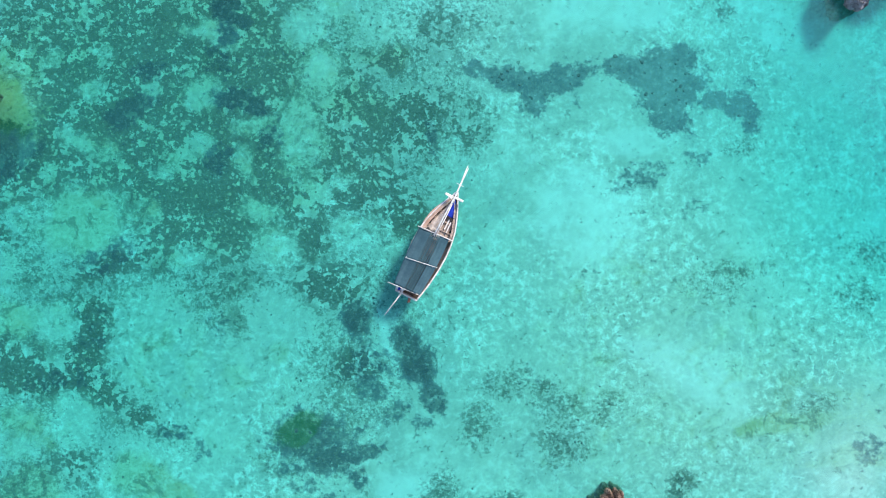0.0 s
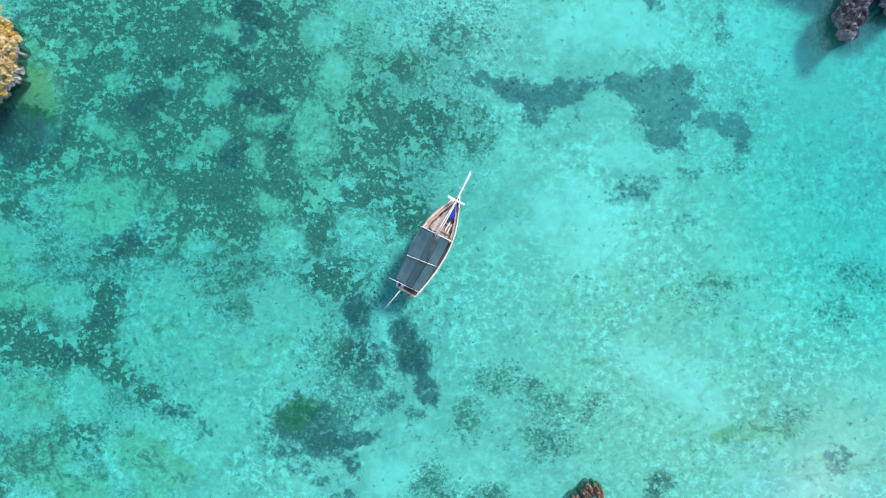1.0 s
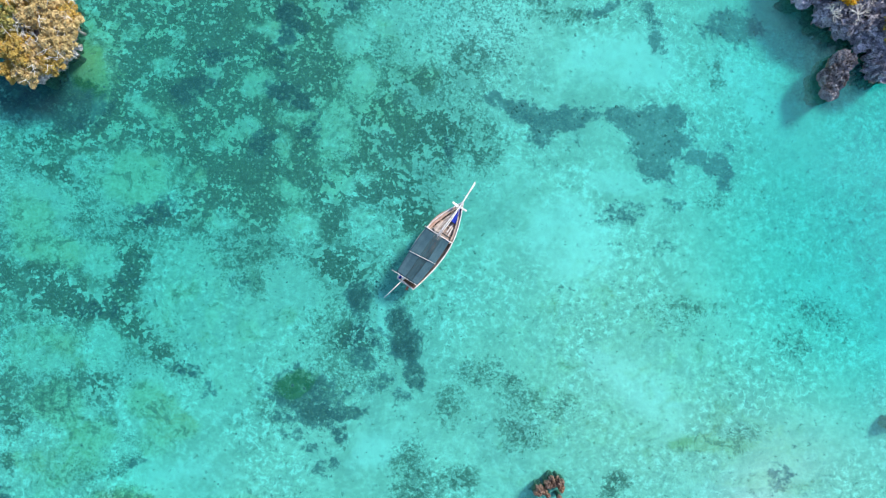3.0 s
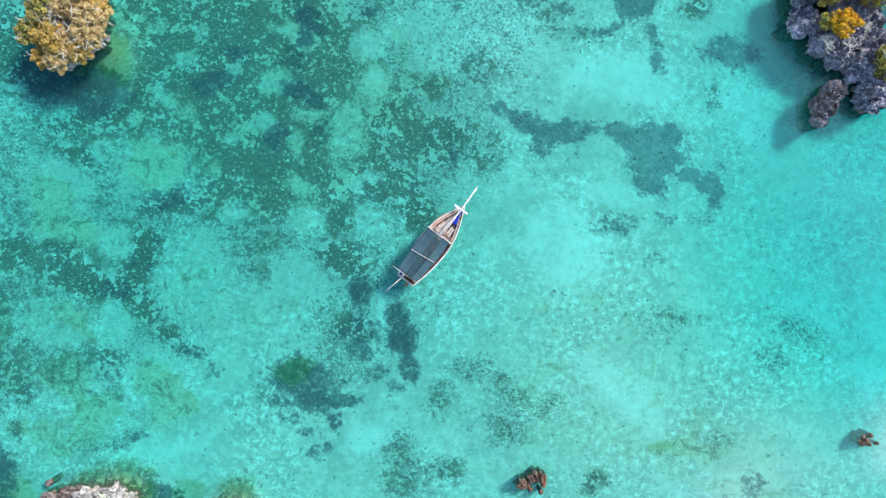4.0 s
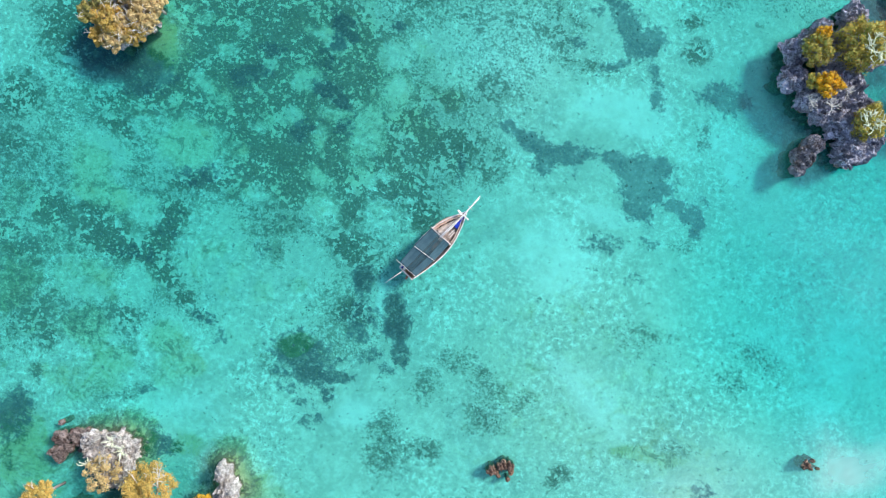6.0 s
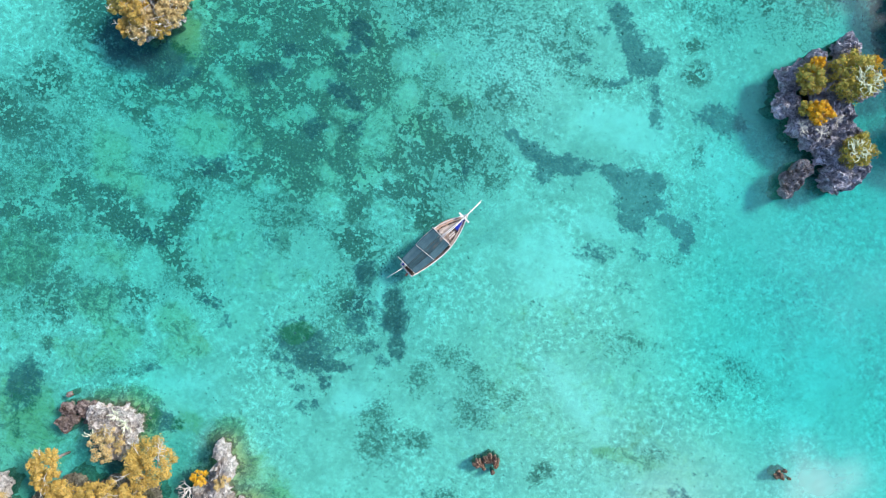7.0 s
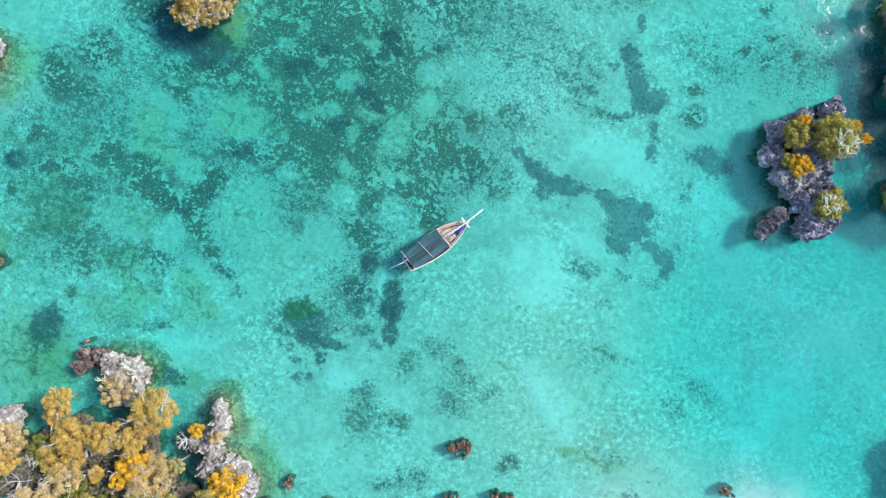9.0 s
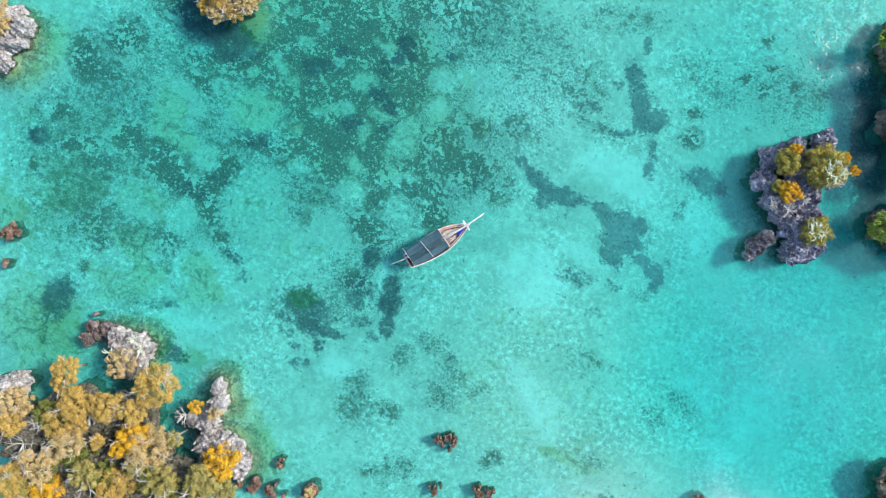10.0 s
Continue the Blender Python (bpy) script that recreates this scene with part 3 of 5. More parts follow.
BEDS = (BEDS_EAST, BEDS_EAST_THIN, BEDS_NORTH, BEDS_WEST_AND_SHADE, BEDS_SOUTH, BEDS_RAGGED_AND_SHADE, BEDS_FAR_AND_SHADE)
MOTTLES = (MOTTLE_WEST, MOTTLE_SOUTH, MOTTLE_EAST, MOTTLE_FAR, MOTTLE_NORTH, MOTTLE_EDGE)
CLEARINGS = (CLEAR_WEST, CLEAR_NORTH, CLEAR_SOUTH)
FILMS = (FILM_WEST, FILM_FAR, FILM_SHORE)

GREEN = [
    (-9.6, -12.0, 1.7, 0.9, 25, 1.0), (-29.7, 10.0, 2.0, 2.4, 10, 1.0), (-47.0, -5.5, 2.4, 4.5, 0, 0.6),
    (-5.6, -28.5, 2.2, 3.2, 20, 0.7), (-30.5, -29.0, 4.5, 4.0, 0, 0.6), (-9.4, -25.6, 1.5, 2.2, 0, 0.7), (-16.5, -24.0, 1.8, 1.6, 0, 0.7), (22.0, -12.0, 2.4, 0.7, 6, 0.5), (-38.5, -17.5, 6.0, 9.0, 0, 0.4), (-30.0, -20.0, 7.0, 5.0, 0, 0.25),
]

PALE = [
    (0.0, 19.5, 6.0, 5.0, 0, 0.6), (-8.5, 13.5, 1.6, 3.4, 8, 0.6),    (17.6, -8.6, 4.2, 2.0, -35, 0.8), (14.0, -6.8, 3.2, 1.0, -20, 0.7), (26.0, -15.0, 6.0, 3.0, 10, 0.45),
    (37.0, 0.5, 3.2, 7.0, -10, 0.5), (31.0, 1.2, 3.0, 3.0, 0, 0.45), (10.0, 2.4, 4.5, 4.0, 0, 0.6), (12.5, 7.2, 4.0, 1.4, 10, 0.6), (-2.6, -16.2, 3.0, 1.6, 20, 0.6), (22.0, 16.0, 5.0, 2.4, -20, 0.5),
    (-3.8, -6.0, 0.8, 2.4, 10, 0.7), (12.0, 17.0, 6.0, 2.5, 0, 0.6), (-9.5, 8.4, 1.0, 2.4, 8, 0.5), (-17.0, -21.0, 5.0, 2.0, 20, 0.5),
]


def cover(x, y, rows, soft):
    """How thickly a growth covers the bed at places x, y."""
    wx = x + 1.3 * (fbm(x, y, 5, 2.0) - 0.5)
    wy = y + 1.3 * (fbm(x, y, 9, 2.0) - 0.5)
    best = np.zeros_like(x)
    for cx, cy, rx, ry, turn, amount in rows:
        c, s = math.cos(radians(turn)), math.sin(radians(turn))
        u, v = ((wx - cx) * c + (wy - cy) * s) / rx, ((wy - cy) * c - (wx - cx) * s) / ry
        d = np.sqrt(u * u + v * v)
        best = np.maximum(best, amount * np.clip((1 + soft - d) / (2 * soft), 0, 1))
    return best


def all_cover(x, y, lists, soft):
    """The thickest cover of several lists of patches."""
    return np.maximum.reduce([cover(x, y, rows, soft) for rows in lists])


def reef_cover(x, y):
    """How thickly tufts cover the rubble: the growths, thinned by the clearings."""
    m = np.maximum(all_cover(x, y, MOTTLES, 0.6), cover(x, y, REEF, 0.35))
    return m * (1 - 0.84 * all_cover(x, y, CLEARINGS, 0.4))


def lump(x, y, cx, cy, r, gain):
    return gain * np.exp(-((x - cx) ** 2 + (y - cy) ** 2) / (r * r))


# ---- rocks that the bed rises to (x, y, radius, height) ----
SW_MAIN = [(-26.2, -38.4, 3.0, 1.7), (-22.6, -34.6, 3.2, 1.7), (-19.4, -32.6, 2.2, 1.6), (-15.6, -36.6, 4.2, 1.8), (-20.6, -41.0, 5.0, 1.9), (-10.2, -36.0, 3.0, 1.6), (-16.8, -31.0, 1.2, 1.0), (-13.8, -33.2, 1.4, 1.1)]
SW_NORTH = [(-23.30, -25.70, 0.98, 1.5), (-21.60, -24.90, 0.98, 1.7), (-22.20, -26.00, 1.03, 1.8), (-20.30, -24.70, 0.58, 1.3), (-20.60, -25.90, 1.03, 1.7), (-20.90, -27.30, 0.98, 1.5)]
SW_EAST = [(-11.90, -24.20, 0.67, 2.3), (-11.10, -25.60, 0.90, 2.2), (-11.10, -27.50, 1.03, 2.0), (-12.30, -28.50, 0.71, 1.5), (-10.20, -28.60, 0.81, 1.8)]
SW_SOUTH = [(-9.90, -29.80, 1.02, 2.0), (-8.00, -29.30, 1.63, 2.2), (-6.20, -30.00, 1.15, 1.8), (-7.90, -31.90, 1.43, 1.9)]
NW_ISLET = [(-31.7, 10.9, 1.9, 1.9), (-32.8, 10.0, 2.1, 1.9), (-32.4, 12.6, 2.0, 1.9), (-30.9, 11.6, 0.9, 1.6), (-30.6, 12.5, 0.7, 1.6)]
W_ISLET = [(-49.6, -4.6, 2.0, 2.4), (-51.5, -6.0, 2.6, 2.8), (-48.9, -7.7, 1.0, 1.8)]


def shoal(x, y, reach=1.5, fade=1.0):
    """How far the bed has risen towards the rocks, from 0 to 1."""
    best = np.zeros_like(x)
    for cx, cy, r, _ in SW_NORTH + SW_EAST + SW_SOUTH + W_ISLET:
        d = np.hypot(x - cx, y - cy) - r * 0.8
        best = np.maximum(best, np.exp(-np.maximum(d, 0) ** 2 / reach ** 2))
    return best * fade


def depth_at(x, y):
    """Depth of the bed under the water, from shallow bars to deeper channels."""
    d = 1.2 + 0.25 * (fbm(x, y, 21, 14.0, 3) - 0.5)
    d = d + lump(x, y, 28, 13, 10, 0.5) + lump(x, y, 31, 2, 9, 0.5) + lump(x, y, 41, 8, 12, 0.95) + lump(x, y, 46, -1, 9, 0.45) + lump(x, y, -22, 9, 15, 0.42) + lump(x, y, -42, -4, 14, 0.2) + lump(x, y, -24, -12, 15, 0.28) + lump(x, y, -18, -29, 7, 0.5)
    # deep spots by the eastern shore darken the water for the cliff's shade
    d = d + lump(x, y, 33, 35, 5, 1.6) + lump(x, y, 18, 33, 9, 0.45) + lump(x, y, 36, 23, 6.5, 2.0) + lump(x, y, -33, 7.5, 4.5, 0.35) + lump(x, y, 23, 22, 3.5, 0.5)
    d = d - lump(x, y, 26, -13, 8, 0.32) - lump(x, y, 15, -9, 7, 0.12) - lump(x, y, -29.6, 10.0, 2.4, 0.75) - lump(x, y, -46.5, -6, 3, 0.5) - lump(x, y, -5.6, -29.5, 2.5, 0.4) - lump(x, y, -9.2, -25.4, 2.2, 0.45) - lump(x, y, -18.0, -24.0, 2.2, 0.35) - lump(x, y, 34, -11, 9, 0.3)
    d = d - lump(x, y, -12, -21, 6, 0.1) - lump(x, y, 3, 16, 6, 0.15)
    d = np.maximum(d, 0.35)
    return d + (0.16 - d) * shoal(x, y, 1.2 + 0.5 * fbm(x, y, 71, 2.2), 0.9)


def axis(inner, step, outer):
    a = list(np.arange(0, inner + step / 2, step))
    k = step
    while a[-1] < outer:
        k *= 1.5
        a.append(a[-1] + k)
    return np.array([-v for v in a[:0:-1]] + a)


def sheet(name, inner, step, height, material, cx=0.0, cy=0.0):
    """One ground sheet that runs to the horizon, finer in the middle."""
    a = axis(inner, step, 2500)
    x, y = np.meshgrid(a + cx, a + cy)
    z = height(x, y)
    n = len(a)
    idx = np.arange(n * n).reshape(n, n)
    quads = np.stack([idx[:-1, :-1], idx[:-1, 1:], idx[1:, 1:], idx[1:, :-1]], -1).reshape(-1, 4)
    me = bpy.data.meshes.new(name)
    me.vertices.add(n * n)
    me.vertices.foreach_set("co", np.stack([x, y, z], -1).ravel())
    me.loops.add(quads.size)
    me.loops.foreach_set("vertex_index", quads.ravel())
    me.polygons.add(len(quads))
    me.polygons.foreach_set("loop_start", np.arange(0, quads.size, 4))
    me.polygons.foreach_set("use_smooth", np.ones(len(quads), bool))
    me.update(calc_edges=True)
    me.materials.append(material)
    return new(name, me), x, y


def bed_height(x, y):
    near = np.exp(-((np.abs(x) / 70) ** 6 + (np.abs(y) / 70) ** 6))
    return -depth_at(x, y) + near * 0.10 * (fbm(x, y, 31, 1.2, 4) - 0.5)


ground, gx, gy = sheet("ground", 58, 0.25, bed_height, M_SEABED)
tagged(ground, "pale coral sand sea bed with algae and sea grass", "sea bed", kind="structure")
beds = all_cover(gx, gy, BEDS, 0.38)
mottles = reef_cover(gx, gy)
mottles = np.maximum(mottles, (0.02 + 0.4 * np.clip(fbm(gx, gy, 3, 7.0) - 0.42, 0, 0.4)) * np.clip(0.6 - gx / 30, 0.1, 1))
mottles = np.maximum(mottles, 0.62 * np.maximum(all_cover(gx, gy, (BEDS_SOUTH, BEDS_WEST_AND_SHADE), 0.38), cover(gx, gy, BEDS_FAR_AND_SHADE, 0.38)))
shore = shoal(gx, gy, 1.9)
films = np.maximum(np.maximum(all_cover(gx, gy, FILMS, 0.5), 0.85 * cover(gx, gy, REEF[:4], 0.35)), shore)
mottles = np.maximum(mottles, 0.62 * shore)
col = ground.data.attributes.new("cover", "FLOAT_COLOR", "POINT")
col.data.foreach_set("color", np.stack([beds, mottles, films, cover(gx, gy, PALE, 0.5)], -1).ravel())
grn = ground.data.attributes.new("green", "FLOAT", "POINT")
grn.data.foreach_set("value", np.maximum(cover(gx, gy, GREEN, 0.5), 0.8 * shore).ravel())

sea, wx, wy = sheet("water", 62, 0.5, lambda x, y: 0 * x, M_WATER)
tagged(sea, "clear shallow turquoise sea water over sand", "water", kind="structure")
sea.data.attributes.new("depth", "FLOAT", "POINT").data.foreach_set("value", depth_at(wx, wy).ravel())
sea.data.attributes.new("chop", "FLOAT", "POINT").data.foreach_set("value", np.clip(lump(wx, wy, 20.5, 40.0, 9.0, 1.3) - 0.3, 0, 1).ravel())
silt = 0.03 + lump(wx, wy, 38.5, -8.0, 4.4, 0.19) + lump(wx, wy, 43.5, -6.0, 3.2, 0.10) + lump(wx, wy, 38, 8, 9, 0.05) + lump(wx, wy, 27, -15, 5.5, 0.14) + lump(wx, wy, 24, 14, 12, 0.03)
sea.data.attributes.new("silt", "FLOAT", "POINT").data.foreach_set("value", (silt * (0.6 + 0.8 * fbm(wx, wy, 55, 4.0))).ravel())


# ---- rocks ----
def top_height(lobes, x, y):
    """Height of a rock's upper side, as the highest of its humps."""
    best = 0.0
    for cx, cy, r, h in lobes:
        d = math.hypot(x - cx, y - cy) / r
        best = max(best, h * (1 - 0.42 * min(d, 1.25) ** 2))
    return best


def ridged(p, scale, octaves=5):
    s, a, t = 0.0, 1.0, 0.0
    q = Vector(p) * scale
    for _ in range(octaves):
        s, t = s + a * (1 - 2 * abs(noise.noise(q))), t + a
        q, a = q * 2.1 + Vector((7.3, 1.7, 4.1)), a * 0.55
    return s / t


def crag_mesh(name, lobes, material, seed, turns=150, rings=22, undercut=0.72, base=-1.9, rough=0.34, crag=0.55, foot=0.0, parent=None):
    """A weathered limestone rock: humps, jagged edge, and a notch that the sea has cut round its foot."""
    cx = sum(l[0] * l[2] for l in lobes) / sum(l[2] for l in lobes)
    cy = sum(l[1] * l[2] for l in lobes) / sum(l[2] for l in lobes)
    edge = []
    for k in range(turns):
        a = 2 * math.pi * k / turns
        ux, uy = math.cos(a), math.sin(a)
        far = 0.15
        for lx, ly, r, _ in lobes:
            b = (lx - cx) * ux + (ly - cy) * uy
            disc = b * b - ((lx - cx) ** 2 + (ly - cy) ** 2 - r * r)
            if disc > 0:
                far = max(far, b + math.sqrt(disc))
        edge.append(far)
    edge = [(edge[k - 1] + 2 * edge[k] + edge[(k + 1) % turns]) / 4 for k in range(turns)]
    off = Vector((seed * 3.17, seed * 1.31, seed * 0.77))
    side = [(base, undercut * 1.02 + foot), (-0.5, undercut * 0.97 + 0.15 * foot), (0.0, undercut * 0.95), (0.25, undercut), (0.5, 0.5 + undercut / 2)]
    verts, faces = [], []
    size = min(l[2] for l in lobes)
    high = max(l[3] for l in lobes)
    thin = min(1.0, high / 2.0)
    jag = min(1.0, size) * (1.0 if size > 0.9 else 0.5)
    count = 0
    profile = [(z * thin if z > 0 else z, s, False) for z, s in side] + [(None, s, True) for s in [1.0, 0.99] + [0.97 * (1 - i / rings) ** 0.9 for i in range(rings)]]
    for j, (z, s, top) in enumerate(profile):
        for k in range(turns):
            a = 2 * math.pi * k / turns
            r = edge[k] * s * (1 + rough * (noise.fractal(Vector((math.cos(a) * 2.2, math.sin(a) * 2.2, 0.35 * s)) * max(1.0, edge[k] / 2.2) * 0.45 + off, 0.8, 2.1, 3)) * min(1, s * 2))
            r += 0.55 * jag * min(1.0, 1.6 * s) * (ridged(Vector((math.cos(a) * edge[k], math.sin(a) * edge[k], 0.4 * s)) + off, 1.2 / max(0.4, min(size, 1.2)), 4) - 0.45)
            x, y = cx + r * math.cos(a), cy + r * math.sin(a)
            if top:
                h = top_height(lobes, x, y)
                zz = h * (0.62 if s >= 1.0 else 0.8 if s >= 0.98 else 1.0) + crag * min(1.0, high) * (ridged(Vector((x, y, 0)) + off, 0.9 / max(0.5, min(size, 1.5)), 4) - 0.35 + 0.7 * (ridged(Vector((x, y, 3.3)) + off, 2.6 / max(0.5, min(size, 1.5)), 3) - 0.4))
                zz = max(zz, 0.12 * high)
            else:
                zz = z
            near = Vector((x, y, zz)) * 0.9 / max(0.3, min(size, 1.2))
            d = noise.noise_vector(near + off) * 0.42 * jag + noise.noise_vector(near * 2.7 + off) * 0.34 * jag + noise.noise_vector(near * 6.0 + off) * 0.22 * jag
            verts.append((x + d.x, y + d.y, zz + (d.z if top else 0)))
    n = len(profile)
    for j in range(n - 1):
        for k in range(turns):
            k2 = (k + 1) % turns
            faces.append((j * turns + k, j * turns + k2, (j + 1) * turns + k2, (j + 1) * turns + k))
    verts.append((cx, cy, top_height(lobes, cx, cy)))
    faces += [((n - 1) * turns + k, (n - 1) * turns + (k + 1) % turns, len(verts) - 1) for k in range(turns)]
    return link_mesh(name, verts, faces, material, parent)


def rock(name, lobes, material, label, category, seed, group="", **shape):
    """A rock of one hump, or a group of crags grown together."""
    if len(lobes) == 1:
        return tagged(crag_mesh(name, lobes, material, seed, **shape), label, category, group)
    root = new(name)
    rng = np.random.default_rng(int(seed) + 900)
    small = dict(shape)
    small.update(turns=56, rings=9)
    for k, lobe in enumerate(lobes):
        crag_mesh("crag", [lobe], material, seed + 0.37 * k, parent=root, **shape)
        for j in range(9 if lobe[2] > 0.8 else 0):
            a, d = rng.uniform(0, 2 * math.pi), lobe[2] * rng.uniform(0.35, 1.0)
            sub = (lobe[0] + d * math.cos(a), lobe[1] + d * math.sin(a), min(0.7, lobe[2] * rng.uniform(0.14, 0.28)), lobe[3] * rng.uniform(0.85, 1.2))
            crag_mesh("pinnacle", [sub], material, seed + 5.1 + 0.53 * k + j, parent=root, **small)
    return tagged(root, label, category, group)


# ---- plants ----
def leaf_cloud(rng, centre, radius, height, puffs, leaves, size, gap=0.15):
    """Leaves in rounded bunches over a crown; returns vertices and faces."""
    pos, nor, cents = [], [], []
    puffs = int(puffs * 1.25)
    leaves = int(leaves * 0.95)
    for _ in range(puffs * 10):
        a, d = rng.uniform(0, 2 * np.pi), np.sqrt(rng.uniform(0, 1)) * 0.84
        c = np.array([np.cos(a) * d * radius, np.sin(a) * d * radius, height * (np.sqrt(1 - d * d * 0.95) - 0.5 + rng.uniform(-0.55, 0.15))])
        if len(cents) < puffs and all(np.linalg.norm(c - q) > 0.30 * radius for q in cents):
            cents.append(c)
    for c in cents:
        pr = radius * rng.uniform(0.11, 0.20)
        k = max(12, int(leaves * rng.uniform(0.8, 1.2) * (pr / (0.165 * radius)) ** 2))
        v = rng.normal(size=(k, 3))
        v[:, 2] = np.abs(v[:, 2]) - 0.3
        v /= np.linalg.norm(v, axis=1)[:, None]
        lumpy = 1 + 0.22 * np.sin(v[:, :1] * 7 + c[0] * 9) * np.sin(v[:, 1:2] * 7 + c[1] * 9)
        pos.append(c + v * pr * lumpy * np.where(rng.uniform(size=(k, 1)) < 0.25, rng.uniform(0.9, 1.6, (k, 1)), rng.uniform(0.5, 1.25, (k, 1))))
        nor.append(v + rng.normal(scale=0.4, size=(k, 3)))
    k = int(leaves * puffs * 0.07)
    v = rng.normal(size=(k, 3))
    v[:, 2] = np.abs(v[:, 2]) * 0.8
    v /= np.linalg.norm(v, axis=1)[:, None]
    pos.append(v * np.array([radius * 0.86, radius * 0.86, height * 0.42]) * rng.uniform(0.5, 0.95, (k, 1)) - np.array([0, 0, height * 0.15]))
    nor.append(v + rng.normal(scale=0.6, size=(k, 3)))
    p, nn = np.concatenate(pos), np.concatenate(nor)
    nn /= np.linalg.norm(nn, axis=1)[:, None]
    t = np.cross(nn, rng.normal(size=nn.shape))
    t /= np.linalg.norm(t, axis=1)[:, None]
    b = np.cross(nn, t)
    s = size * rng.uniform(0.5, 1.1, (len(p), 1))
    t, b = t * s, b * s * 0.5
    p = p + np.array(centre)
    bend = nn * s * 0.25
    verts = np.stack([p - t, p + b + bend * 0.4, p + t - bend, p - b + bend * 0.4], 1).reshape(-1, 3)
    faces = np.arange(len(verts)).reshape(-1, 4)
    return verts.tolist(), faces.tolist()


def branch(bm, rng, start, way, length, r, depth, sides=4):
    """A forking bare branch."""
    pts, p, d = [Vector(start)], Vector(start), Vector(way).normalized()
    for _ in range(3):
        d = (d + Vector(rng.normal(scale=0.22, size=3))).normalized()
        p = p + d * length / 3
        pts.append(p.copy())
    tube(bm, pts, [r, r * 0.85, r * 0.7, r * 0.5], sides)
    if depth > 0:
        for _ in range(3 if depth > 1 else 2):
            dd = (d + Vector(rng.normal(scale=0.65, size=3))).normalized()
            dd.z = max(dd.z, -0.1)
            branch(bm, rng, pts[2] if rng.uniform() < 0.4 else pts[3], dd, length * 0.68, r * 0.55, depth - 1, 3)


def tree(x, y, ground_z, crown_z, radius, leaf, label, seed, height=None, puffs=26, leaves=95, size=0.17, name="tree", category="tree", twigs=0, group=""):
    """A short bent trunk, limbs, and a crown of leaf bunches; twigs: bare branches that stick out of the crown."""
    rng = np.random.default_rng(seed)
    root = new(name)
    root.location = (x, y, ground_z)
    top = crown_z - ground_z
    height = height or radius * 1.1
    bm = bmesh.new()
    bend = rng.normal(scale=0.12, size=2) * radius
    fork = Vector((bend[0], bend[1], max(0.15, top - height * 0.45)))
    tube(bm, [(0, 0, -0.25), (bend[0] * 0.6, bend[1] * 0.3, fork.z * 0.5), fork], [0.09 + 0.03 * radius, 0.07 + 0.025 * radius, 0.05 + 0.02 * radius], 7)
    part("trunk", bm, M_BARK, root, smooth=True)
    for k in range(5):
        a = 2 * math.pi * k / 5 + rng.uniform(-0.4, 0.4)
        e = fork + Vector((math.cos(a) * radius * 0.62, math.sin(a) * radius * 0.62, height * rng.uniform(0.2, 0.5)))
        mid = fork.lerp(e, 0.5) + Vector((0, 0, 0.12 * radius))
        bm = bmesh.new()
        tube(bm, [fork, mid, e], [0.04 + 0.015 * radius, 0.03 + 0.01 * radius, 0.012], 5)
        part("limb", bm, M_BARK, root)
    v, f = leaf_cloud(rng, (0, 0, top), radius, height, puffs, leaves, size)
    link_mesh("crown", v, f, leaf, root)
    if twigs:
        for _ in range(twigs):
            bm = bmesh.new()
            a = rng.uniform(0, 2 * np.pi)
            s = Vector((math.cos(a) * radius * 0.4, math.sin(a) * radius * 0.4, top + height * 0.2))
            branch(bm, rng, s, (math.cos(a) * 0.7, math.sin(a) * 0.7, 0.8), radius * 0.55, 0.035, 2)
            part("bare_twig", bm, M_TWIG, root, "bleached bare twig")
    return tagged(root, label, category, group)


def spiky_plant(x, y, z, radius, count, seed, label, leaf=None, stalk=None, group="spiky rock plants"):
    """A candelabra plant: pale fleshy stalks that arch out from one foot."""
    rng = np.random.default_rng(seed)
    root = new("succulent")
    root.location = (x, y, z)
    bm = bmesh.new()
    tube(bm, [(0, 0, -0.2), (0, 0, 0.25 * radius)], [0.09 * radius + 0.03, 0.07 * radius + 0.03], 6)
    part("trunk", bm, M_BARK, root)
    bm = bmesh.new()
    for k in range(count):
        a, reach = rng.uniform(0, 2 * np.pi), radius * rng.uniform(0.25, 1.0)
        rise = radius * rng.uniform(0.35, 0.75)
        r = 0.024 + 0.016 * radius * rng.uniform(0.6, 1.0)
        pts = [(0.1 * reach * math.cos(a), 0.1 * reach * math.sin(a), 0.1 * radius)]
        for s in (0.4, 0.75, 1.0):
            a += rng.normal(scale=0.3)
            pts.append((reach * s * math.cos(a), reach * s * math.sin(a), rise * (1.5 * s - 0.6 * s * s) + 0.1 * radius))
        tube(bm, pts, [r, r, r * 0.9, r * 0.5], 5)
    part("rosette", bm, stalk or M_STALK, root)
    if leaf:
        v, f = leaf_cloud(rng, (0, 0, 0.2 * radius), radius * 0.95, radius * 0.5, 18, 60, 0.14)
        link_mesh("foliage", v, f, leaf, root)
    return tagged(root, label, "succulent", group)


def dead_shrub(x, y, z, radius, seed, label):
    rng = np.random.default_rng(seed)
    bm = bmesh.new()
    for _ in range(9):
        a = rng.uniform(0, 2 * np.pi)
        branch(bm, rng, (0, 0, -0.1), (math.cos(a), math.sin(a), rng.uniform(0.3, 0.9)), radius * 0.6, 0.05, 2)
    ob = part("dead_shrub", bm, M_TWIG, None)
    ob.location = (x, y, z)
    return tagged(ob, label, "shrub")


